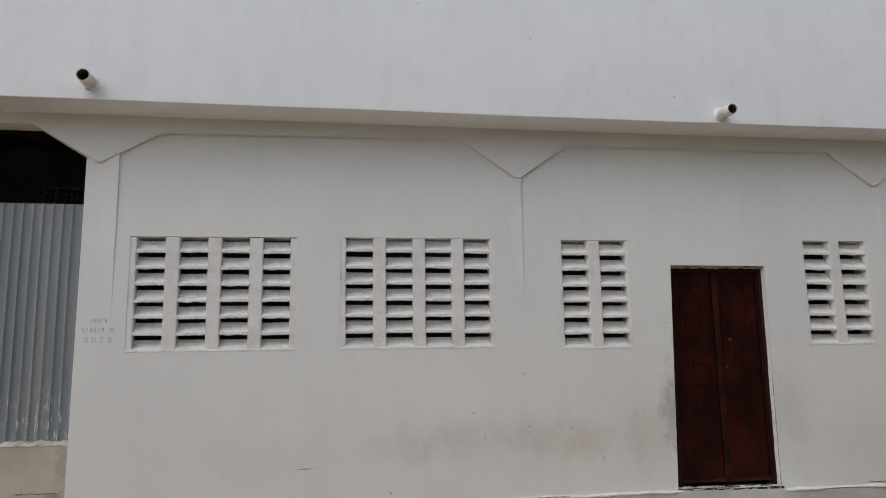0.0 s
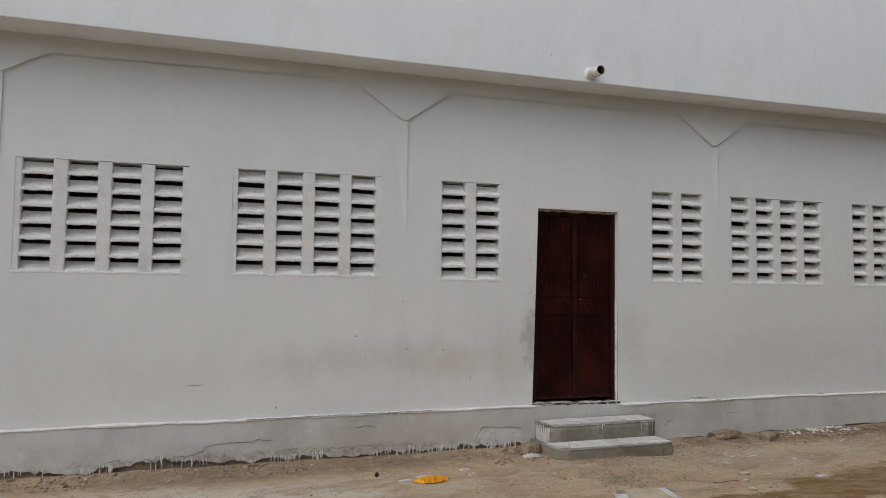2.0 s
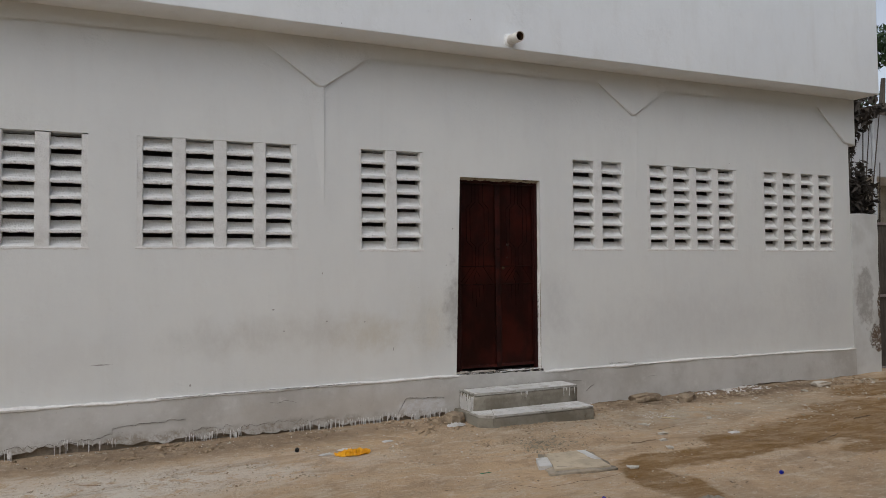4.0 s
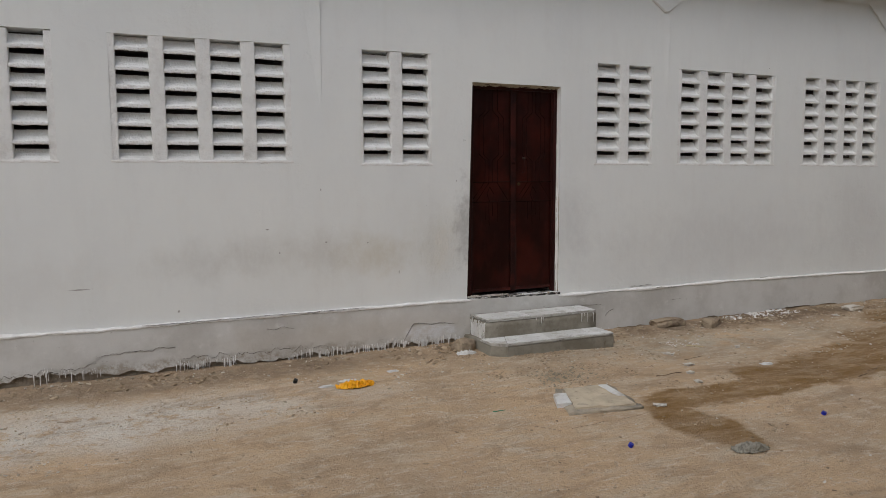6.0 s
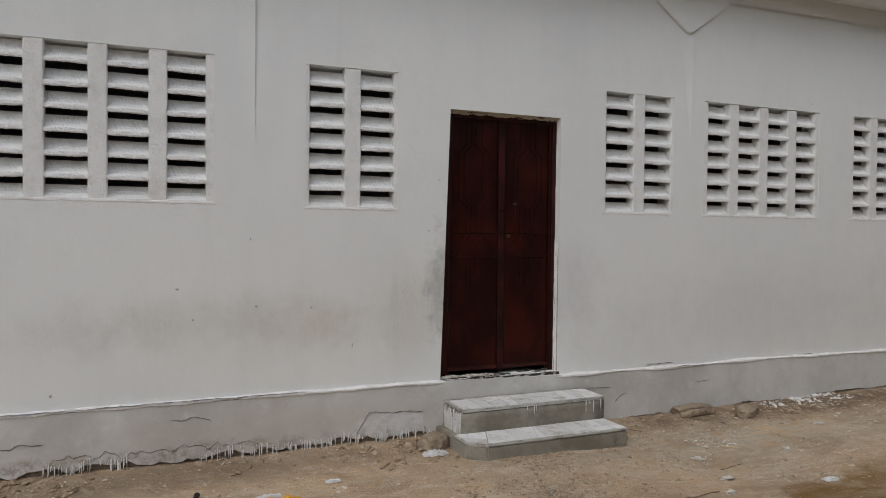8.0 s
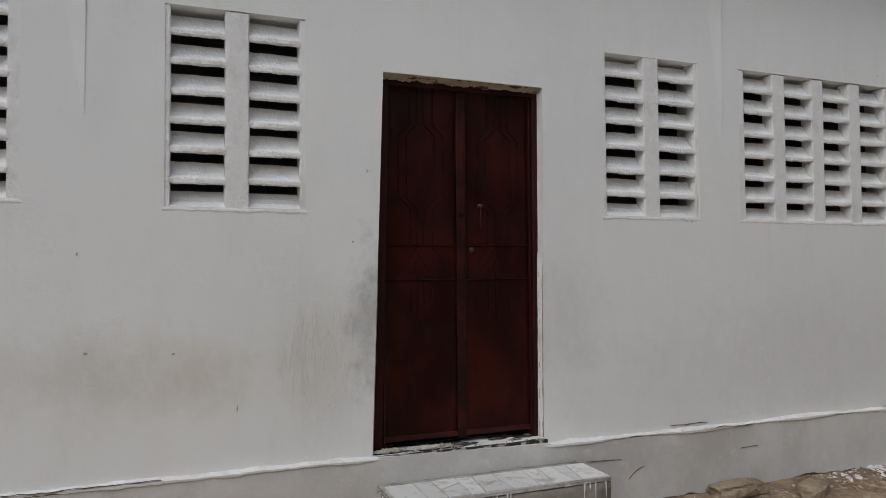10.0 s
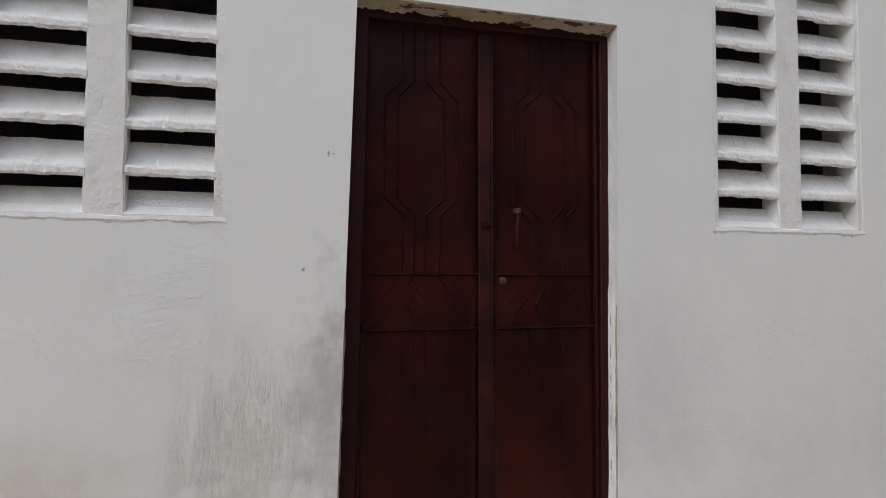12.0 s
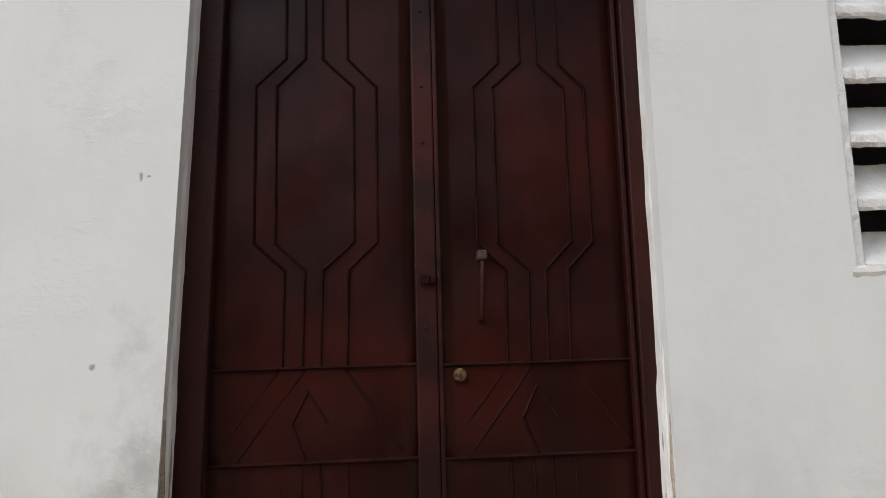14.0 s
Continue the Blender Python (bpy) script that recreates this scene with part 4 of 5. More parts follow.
# ---- concrete steps ----
def build_steps():
    st = thing("door_step", "two grey cement steps with lime-splashed treads below the door", "steps", (0.57, -0.03, 0.0))
    ox, oy = -0.57, 0.03

    def block(name, x0, x1, y0, y1, z0, z1, mat, label="", amp=0.008):
        bm = box(bmesh.new(), x0 + ox, x1 + ox, y0 + oy, y1 + oy, z0, z1)
        bmesh.ops.subdivide_edges(bm, edges=bm.edges[:], cuts=7, use_grid_fill=True)
        bmesh.ops.bevel(bm, geom=[e for e in bm.edges if e.is_manifold and e.calc_face_angle(0) > 1.2], offset=0.009, segments=2, affect="EDGES")
        roughen(bm, amp, 6, x0 + z1)
        return part(name, bm, mat, st, label, True)

    block("upper_riser", -0.02, 1.225, -0.395, -0.025, -0.1, 0.322, CEMENT)
    upper = block("upper_tread", -0.021, 1.226, -0.396, -0.027, 0.318, 0.342, TREAD, "white splashed cement tread", 0.004)
    def chipped(name, x0, x1, y0, y1, z0, z1, mat, label=""):
        """A step whose front corner has broken away."""
        outline = [(x1, y0), (x1, y1), (x0, y1), (x0, y0 + 0.115), (x0 + 0.05, y0 + 0.06), (x0 + 0.115, y0)]
        bm = prism(bmesh.new(), [(x + ox, y + oy) for x, y in outline], z0, z1, "z")
        bmesh.ops.bevel(bm, geom=bm.edges[:], offset=0.008, segments=2, affect="EDGES")
        return part(name, bm, mat, st, label)

    chipped("lower_riser", -0.085, 1.218, -0.695, -0.03, -0.1, 0.148, CEMENT)
    lower = chipped("lower_tread", -0.086, 1.219, -0.696, -0.38, 0.144, 0.168, TREAD, "white splashed cement tread")
    # broken white tiles bedded on the treads
    rnd = random.Random(12)
    def tile(pts, z0, tread):
        c = Vector((sum(p[0] for p in pts) / len(pts), sum(p[1] for p in pts) / len(pts)))
        bm = prism(bmesh.new(), [tuple(c + (Vector(p) - c) * 0.94 + Vector((ox, oy))) for p in pts], z0, z0 + 0.009 + rnd.uniform(0, 0.002), "z")
        part("tile", bm, TILE, tread)
    def shatter(poly, pieces):
        """Break a convex outline into irregular pieces, largest first."""
        area = lambda p: abs(sum(p[k][0] * p[k - 1][1] - p[k - 1][0] * p[k][1] for k in range(len(p)))) / 2
        polys = [poly]
        while len(polys) < pieces:
            polys.sort(key=area)
            p = polys.pop()
            c = [sum(v[k] for v in p) / len(p) for k in (0, 1)]
            wide = max(v[0] for v in p) - min(v[0] for v in p) > 0.2
            a = rnd.gauss(0, 0.35) if wide else rnd.uniform(0, 3.14)
            n = (math.cos(a), math.sin(a))
            d = n[0] * (c[0] + rnd.uniform(-0.05, 0.05)) + n[1] * (c[1] + rnd.uniform(-0.03, 0.03))
            for sign in (1, -1):
                out = []
                for k in range(len(p)):
                    u, v = p[k - 1], p[k]
                    su, sv = (sign * (n[0] * q[0] + n[1] * q[1] - d) for q in (u, v))
                    if su * sv < 0:
                        f = su / (su - sv)
                        out.append((u[0] + (v[0] - u[0]) * f, u[1] + (v[1] - u[1]) * f))
                    if sv >= 0:
                        out.append(v)
                if len(out) > 2:
                    polys.append(out)
        return polys
    for a, b, count in ((-0.012, 0.15, 1), (0.15, 0.25, 1), (0.25, 0.62, 5), (0.62, 1.0, 5), (1.0, 1.22, 2)):
        for piece in shatter([(a, -0.392), (b, -0.392), (b + 0.01, -0.09), (a + 0.01, -0.09)], count):
            tile(piece, 0.337, upper)
    for a, b, count in ((-0.08, 0.3, 6), (0.3, 0.75, 9), (0.75, 1.21, 9)):
        corner = [(a, -0.58), (a + 0.115, -0.692)] if a < 0 else [(a, -0.692)]
        for piece in shatter(corner + [(b, -0.692), (b, -0.403), (a, -0.403)], count):
            tile(piece, 0.163, lower)
    # paint runs on the flank and risers
    rnd = random.Random(3)
    bm = bmesh.new()
    for _ in range(80):
        y = rnd.uniform(-0.36, -0.05) + oy
        z1 = rnd.uniform(0.2, 0.32)
        w = rnd.uniform(0.001, 0.0028)
        prism(bm, [(y - w, z1), (y + w, z1), (y + w * 0.5, z1 - rnd.uniform(0.04, 0.2))], -0.026 + ox, -0.01 + ox, "x")
    for _ in range(12):
        x = rnd.choice((rnd.uniform(0.45, 0.62), rnd.uniform(1.0, 1.2))) + ox
        prism(bm, [(x - 0.002, 0.325), (x + 0.002, 0.325), (x, 0.325 - rnd.uniform(0.02, 0.1))], -0.4005 + oy, -0.39 + oy)
    tagged(part("paint_runs", bm, LIP, st, "white paint runs"), kind="stuff")


build_steps()


# ---- open bay with corrugated sheets ----
def stained_beige():
    """Bare beige plaster, patched lower down and smudged with soot."""
    m = Mat("stained_beige_plaster", 0.92, spec=0.2)
    c = m.mix(m.ramp(m.noise(1.8, 6, 0.65), 0.38, 0.64), (0.53, 0.495, 0.405), (0.43, 0.4, 0.325))
    low = m.blob((-6.6, 0, 0.58), (1.9, 1, 0.125), 0.15, 5, 0.25)
    c = m.mix(m.math("MULTIPLY", low, 0.7), c, (0.38, 0.35, 0.29))
    for centre, radius, amount in (((-5.42, 0, 0.63), (0.07, 1, 0.1), 0.8), ((-5.7, 0, 0.62), (0.05, 1, 0.06), 0.6), ((-5.38, 0, 0.95), (0.06, 1, 0.2), 0.45), ((-6.1, 0, 0.6), (0.1, 1, 0.08), 0.4)):
        c = m.mix(m.math("MULTIPLY", m.blob(centre, [r * 1.3 if r < 0.5 else r for r in radius], 1.3, 16, 0.9), amount * 0.75), c, (0.17, 0.155, 0.13))
    m.colour(c)
    m.bump(m.math("ADD", m.noise(5, 6, 0.65), m.math("MULTIPLY", m.noise(40, 5, 0.7), 0.3)), 0.6, 0.015)
    return m.m


def build_bay():
    low = thing("wall_low", "low bare beige plaster wall with dark stains", "wall", (0, 0, 0), kind="structure")
    bm = box(bmesh.new(), LEFT, COLUMN - 0.002, 0.004, THICK, -0.2, 1.075)
    part("masonry", bm, stained_beige(), low)
    bm = bmesh.new()
    cols = []
    for x in np.arange(LEFT, COLUMN + 0.005, 0.03):
        d = 0.012 * noise.noise(Vector((x * 6, 0, 1))) + 0.012 * noise.noise(Vector((x * 21, 0, 1)))
        cols.append([bm.verts.new(p) for p in ((x, 0.16, 1.115 + 2 * d), (x, 0.03, 1.095 + d), (x, 0.0, 1.072 + d), (x, 0.006, 1.06))])
    for a, b in zip(cols, cols[1:]):
        for k in range(3):
            bm.faces.new((a[k], a[k + 1], b[k + 1], b[k]))
    part("mortar_bed", bm, MORTAR, low, "white rough mortar along the sheets")
    bm = bmesh.new()
    cols = []
    for x in np.arange(LEFT, COLUMN + 0.005, 0.03):
        d = 0.012 * noise.noise(Vector((x * 3, 0, 5)))
        zz = 0.475 - 0.01 * (x - COLUMN)
        cols.append([bm.verts.new(p) for p in ((x, 0.006, zz + 0.02 + d), (x, -0.03 + d, zz + d), (x, -0.034, zz - 0.02), (x, -0.02, 0.3), (x, -0.025 + d, 0.0))])
    for a, b in zip(cols, cols[1:]):
        for k in range(4):
            bm.faces.new((a[k], a[k + 1], b[k + 1], b[k]))
    part("footing", bm, FOOT, low, "cracked crumbling footing")
    bm = bmesh.new()
    cols = []
    for x in np.arange(LEFT, COLUMN + 0.005, 0.03):
        d = 0.012 * noise.noise(Vector((x * 5, 0, 8))) + 0.01 * noise.noise(Vector((x * 23, 0, 8)))
        zz = 0.495 - 0.01 * (x - COLUMN)
        cols.append([bm.verts.new(p) for p in ((x, 0.008, zz + 0.022 + d), (x, -0.02 + d, zz + 0.006 + d), (x, -0.036 + d, zz - 0.008 + d), (x, -0.026, zz - 0.022 + 1.5 * d))])
    for a, b in zip(cols, cols[1:]):
        for k in range(3):
            bm.faces.new((a[k], a[k + 1], b[k + 1], b[k]))
    part("mortar_ledge", bm, MORTAR, low, "rough pale mortar ledge above the footing")
    bm = bmesh.new()
    for x0, z0, x1, z1 in ((-6.6, 0.36, -5.9, 0.40), (-6.1, 0.41, -5.55, 0.45), (-5.75, 0.36, -5.36, 0.39), (-5.95, 0.32, -5.6, 0.35), (-5.72, 0.70, -5.38, 0.695), (-6.3, 0.72, -6.0, 0.71)):
        n = 24
        pts = [(x0 + (x1 - x0) * i / n, z0 + (z1 - z0) * i / n + 0.012 * noise.noise(Vector((i * 0.7, z0, 0)))) for i in range(n + 1)]
        for (xa, za), (xb, zb) in zip(pts, pts[1:]):
            y = -0.036 if z0 < 0.5 else 0.0005
            w = 0.0035 * (0.3 + abs(noise.noise(Vector((xa * 9, z0, 3))))) if z0 > 0.5 else 0.006 * (0.3 + abs(noise.noise(Vector((xa * 9, z0, 3)))))
            prism(bm, [(xa, za - w), (xb, zb - w), (xb, zb + w), (xa, za + w * 0.7)], y, y + 0.025)
    tagged(part("cracks", bm, CRACK, low, "dark cracks"), kind="stuff")

    fence = thing("sheet_fence", "weathered grey corrugated metal sheets closing the bay", "metal sheets", (0, 0.09, 1.06))
    rnd = random.Random(5)
    x1 = COLUMN - 0.012
    k = 0
    while x1 > LEFT + 0.1:
        x0 = max(LEFT, x1 - 0.80)
        bm = bmesh.new()
        n = int((x1 - x0) / 0.0063)
        top = 2.035 + rnd.uniform(-0.008, 0.008) + 0.012 * (x1 - COLUMN)
        rows = []
        for zz in (0.0, 0.5, 1.0, 1.5, top):
            row = []
            for i in range(n + 1):
                x = x0 + (x1 - x0) * i / n
                amp = 0.014 * (0.75 + 0.5 * abs(noise.noise(Vector((x * 5, zz * 0.3, k)))))
                row.append(bm.verts.new((x + 0.006 * noise.noise(Vector((zz, k, 0))), -amp * (1 - abs(math.sin(math.pi * x / 0.079))) ** 1.6 + (0.002 if k % 2 else 0), zz)))
            rows.append(row)
        for a, b in zip(rows, rows[1:]):
            for i in range(n):
                bm.faces.new((a[i], a[i + 1], b[i + 1], b[i]))
        bmesh.ops.recalc_face_normals(bm, faces=bm.faces[:])
        if bm.faces[0].normal.y > 0:
            bmesh.ops.reverse_faces(bm, faces=bm.faces[:])
        bmesh.ops.solidify(bm, geom=bm.faces[:], thickness=0.0012)
        part("sheet", bm, ZINC, fence)
        x1 = x0 + 0.06
        k += 1
    post = bmesh.new()
    tube(post, [(-6.9, 0.6, 0.47), (-6.885, 0.6, 2.0), (-6.88, 0.6, 3.39)], [0.035, 0.032, 0.028], 8)
    tube(post, [(-6.88, 0.6, 3.38), (-6.86, 0.6, 3.5), (-6.84, 0.6, 3.62)], [0.022, 0.018, 0.012], 8)
    tube(post, [(-6.88, 0.6, 3.39), (-6.96, 0.6, 3.46), (-7.08, 0.6, 3.55)], [0.02, 0.017, 0.013], 8)
    roughen(post, 0.006, 5)
    tagged(part("forked_post", post, TIMBER, smooth=True), "grey forked wooden post behind the metal sheets", "post")
    # pierced blocks high in the back wall
    blocks = thing("breeze_blocks", "dark pierced concrete blocks high in the back wall", "vent blocks", (-6.71, 4.098, 3.96))
    for cx in (-0.28, 0.0):
        bm = bmesh.new()
        for i in range(4):
            box(bm, cx - 0.12 + i * 0.075, cx - 0.105 + i * 0.075, -0.06, 0.0, 0.0, 0.24)
            box(bm, cx - 0.12, cx + 0.12, -0.06, 0.0, i * 0.075, 0.015 + i * 0.075)
        part("pierced_block", bm, BEIGE, blocks)


build_bay()


# ---- stencilled marks by the corner: bars, and the few characters still legible ----
def letters(name, text, size, at, parent):
    """Flat painted characters of the built-in font, as a mesh."""
    curve = bpy.data.curves.new(name, "FONT")
    curve.body, curve.size, curve.extrude, curve.align_x = text, size, 0.001, "CENTER"
    ob = new(name, curve)
    me = bpy.data.meshes.new_from_object(ob)
    bpy.data.objects.remove(ob)
    me.materials.clear()
    me.materials.append(INK)
    share(name, me, parent, pose(*at, 90, 0, 0))


def build_marks():
    marks = thing("wall_stencil", "faded grey-green stencil marks, mostly unreadable, on the wall", "stencil", (-5.17, -0.001, 1.98))
    rnd = random.Random(11)
    for zz, x0, x1, step, h in ((0.085, -0.06, 0.06, 0.028, 0.034), (0.004, -0.12, 0.05, 0.03, 0.038), (-0.082, -0.098, 0.0, 0.062, 0.05)):
        bm = bmesh.new()
        x = x0
        while x < x1:
            w = step * 0.58 if step < 0.05 else 0.024
            box(bm, x, x + 0.005, -0.001, 0.002, zz, zz + h)
            if rnd.random() < 0.7:
                box(bm, x + w - 0.005, x + w, -0.001, 0.002, zz, zz + h * rnd.uniform(0.6, 1))
            if rnd.random() < 0.8:
                box(bm, x + 0.0055, x + w - 0.0055, -0.001, 0.002, zz + h * 0.8, zz + h)
            x += step
        tagged(part("mark_row", bm, INK, marks), kind="stuff")
    letters("characters", "TI", 0.05, (0.108, -0.001, 0.004), marks)
    letters("characters", "7", 0.068, (0.033, -0.001, -0.082), marks)
    letters("characters", "0", 0.068, (0.1, -0.001, -0.082), marks)


build_marks()


# ---- waste pipes through the parapet ----
def build_pipe(x, z, turn):
    pipe = thing("drain_pipe", "short white plastic drain pipe sticking out of the parapet", "drain pipe", (x, -OVERHANG, z), "drain pipes")
    bm = bmesh.new()
    n = 20
    rings = []
    for y, r in ((0.05, 0.054), (-0.2, 0.054), (-0.203, 0.052), (-0.203, 0.047), (-0.19, 0.046), (0.05, 0.046)):
        rings.append([bm.verts.new((r * math.cos(2 * math.pi * k / n), y, r * math.sin(2 * math.pi * k / n))) for k in range(n)])
    for a, b in zip(rings, rings[1:]):
        for k in range(n):
            f = bm.faces.new((a[k], a[(k + 1) % n], b[(k + 1) % n], b[k]))
            f.material_index = 1 if a is rings[4] else 0
    f = bm.faces.new(rings[-1])
    f.material_index = 1
    part("tube", bm, (PVC, PIPEIN), pipe, smooth=False)
    bm = bmesh.new()
    n = 18
    a = [bm.verts.new((0.054 * math.cos(2 * math.pi * k / n), -0.022, 0.054 * math.sin(2 * math.pi * k / n))) for k in range(n)]
    b = [bm.verts.new(((0.075 + 0.012 * noise.noise(Vector((k, x, 0)))) * math.cos(2 * math.pi * k / n), 0.003, (0.075 + 0.012 * noise.noise(Vector((k, x, 3)))) * math.sin(2 * math.pi * k / n))) for k in range(n)]
    for k in range(n):
        bm.faces.new((a[k], a[(k + 1) % n], b[(k + 1) % n], b[k]))
    part("mortar_collar", bm, WHITE, pipe)
    pipe.rotation_euler = (radians(3), 0, radians(turn))


build_pipe(-5.235, 4.022, 0)
build_pipe(0.445, 4.008, 2)


# ---- pier at the right corner ----
def pier_paint():
    """White paint with one grey damp patch and a corner flaked down to brown mortar."""
    m = Mat("flaking_pier_paint", 0.9, spec=0.2)
    c = m.mix(m.ramp(m.noise(2.4, 6, 0.6), 0.36, 0.66), (0.68, 0.69, 0.68), (0.58, 0.58, 0.56))
    damp = m.math("MULTIPLY", m.blob((6.52, 0, 1.15), (0.2, 1, 0.5), 0.7, 5, 0.3), m.ramp(m.noise(9, 5, 0.7), 0.3, 0.6, 0.4, 1.0))
    c = m.mix(damp, c, (0.4, 0.39, 0.37))
    bare = m.math("MAXIMUM", m.blob((6.8, 0, 0.55), (0.2, 1, 0.22), 0.9, 9, 0.2), m.blob((6.85, 0, 1.0), (0.07, 1, 0.4), 0.9, 8, 0.25))
    c = m.mix(m.math("MULTIPLY", bare, m.ramp(m.noise(18, 6, 0.75), 0.36, 0.52)), c, (0.15, 0.11, 0.08))
    m.colour(c)
    m.bump(m.math("SUBTRACT", m.noise(7, 6, 0.65), m.math("MULTIPLY", bare, 0.8)), 0.7, 0.02)
    return m.m


def build_pier():
    bm = box(bmesh.new(), RIGHT + 0.002, 6.85, -0.006, THICK + 0.1, -0.2, 2.355)
    bmesh.ops.subdivide_edges(bm, edges=bm.edges[:], cuts=13, use_grid_fill=True)
    bmesh.ops.bevel(bm, geom=[e for e in bm.edges if e.is_manifold and e.calc_face_angle(0) > 1.2], offset=0.012, segments=2, affect="EDGES")
    roughen(bm, 0.012, 4)
    tagged(part("wall_pier", bm, pier_paint()), "low whitewashed pier with a damp patch and a flaked corner", "pier", kind="structure")
    gate = thing("gate", "dark closed sheet metal gate beside the pier", "gate", (6.88, 0.16, 0.0))
    part("gate_post", box(bmesh.new(), 0.0, 0.07, -0.03, 0.04, -0.1, 2.33, 0.006), BARK, gate, "rough dark timber post")
    bm = bmesh.new()
    for x0, x1, z0, z1 in ((0.09, 0.13, 0.06, 2.25), (1.16, 1.2, 0.06, 2.25), (0.13, 1.16, 0.06, 0.1), (0.13, 1.16, 1.13, 1.17), (0.13, 1.16, 2.21, 2.25)):
        box(bm, x0, x1, -0.02, 0.02, z0, z1, 0.003)
    part("gate_frame", bm, DARKROOM, gate)
    part("gate_sheet", box(bmesh.new(), 0.13, 1.16, 0.004, 0.008, 0.08, 2.23), BARK, gate)


build_pier()


# ---- beyond the corner ----
def leaves(bm, centre, radius, count, size, rnd, squash=0.8):
    for _ in range(count):
        d = Vector((rnd.gauss(0, 1), rnd.gauss(0, 1), rnd.gauss(0, 1))).normalized() * radius * rnd.uniform(0.45, 1) ** 0.6
        d.z *= squash
        p = Vector(centre) + d * (0.8 + 0.4 * noise.noise(d * 1.7 + Vector(centre)))
        r = Euler((rnd.uniform(-1.2, 1.2), rnd.uniform(-1.2, 1.2), rnd.uniform(0, 6.3))).to_matrix()
        s = size * rnd.uniform(0.6, 1.4)
        v = [bm.verts.new(p + r @ Vector(q)) for q in ((-s, 0, 0), (-0.2 * s, -0.4 * s, 0.08 * s), (s, 0, 0), (-0.2 * s, 0.4 * s, 0.08 * s))]
        bm.faces.new(v)


def build_tree(x, y, height, spread, seed):
    rnd = random.Random(seed)
    tree = thing("tree", "leafy dark green tree behind the building", "tree", (x, y, 0.0), "trees beyond the corner")
    bm = bmesh.new()
    tube(bm, [(0, 0, -0.1), (0.1, 0.05, height * 0.25), (-0.05, 0.1, height * 0.5), (0.1, 0, height * 0.72)], [0.24, 0.19, 0.15, 0.07], 10)
    tips = []
    for i in range(7):
        a = i * 2.4 + rnd.uniform(-0.4, 0.4)
        z = height * rnd.uniform(0.38, 0.62)
        tip = (math.cos(a) * spread * 0.7, math.sin(a) * spread * 0.7, z + height * 0.25)
        tube(bm, [(0, 0.05, z), (tip[0] * 0.5, tip[1] * 0.5, z + height * 0.14), tip], [0.09, 0.06, 0.025], 7)
        tips.append(tip)
    part("trunk", bm, BARK, tree, smooth=True)
    bm = bmesh.new()
    for tip in tips + [(0, 0, height * 0.85)]:
        for _ in range(5):
            c = [tip[k] + rnd.gauss(0, spread * 0.18) for k in range(3)]
            leaves(bm, c, spread * 0.3, 190, 0.11, rnd)
    part("crown", bm, LEAF, tree)


build_tree(20.6, 9.0, 11.2, 2.5, 1)


def build_far():
    house = thing("house", "grey rendered house with a jutting upper floor beyond the corner", "house", (13.5, 4.6, 0))
    bm = box(bmesh.new(), 0.0, 6.0, 0.0, 5.0, 3.8, 5.35, 0.02)
    part("upper_wall", bm, FARGREY, house)
    part("lower_wall", box(bmesh.new(), 1.3, 6.0, 1.2, 5.0, -0.1, 3.8), CEMENT, house)
    bm = prism(bmesh.new(), [(-0.35, 5.32), (6.3, 6.7), (6.3, 6.84), (-0.4, 5.44)], -0.3, 5.3)
    part("roof", bm, BARK, house, "dark sloping roof edge")
    part("down_pipe", tube(bmesh.new(), [(0.03, -0.05, 5.3), (0.03, -0.05, 3.0), (-0.02, -0.05, -0.1)], 0.045, 10), COPING, house)
    rnd = random.Random(21)
    shrub = thing("shrub", "tangled dark brown dry shrub behind the corner", "shrub", (9.3, 2.3, 0))
    bm = bmesh.new()
    for _ in range(30):
        a, b = rnd.uniform(-0.42, 0.42), rnd.uniform(-0.4, 0.4)
        tube(bm, [(a * 0.6, b * 0.6, -0.05), (a + rnd.uniform(-0.2, 0.2), b, rnd.uniform(1, 2)), (a + rnd.uniform(-0.3, 0.3), b + rnd.uniform(-0.3, 0.3), rnd.uniform(3.0, 5.2))], [0.03, 0.02, 0.008], 5)
    part("stems", bm, BARK, shrub)
    bm = bmesh.new()
    for _ in range(80):
        leaves(bm, (rnd.uniform(-0.35, 0.35), rnd.uniform(-0.4, 0.4), rnd.uniform(0.2, 5.0)), 0.36, 120, 0.075, rnd, 1.0)
    part("foliage", bm, DRYLEAF, shrub)


build_far()


# ---- things on the ground ----
def rest(x, y, dz=0.0):
    return (x, y, ground_z(x, y) + dz)


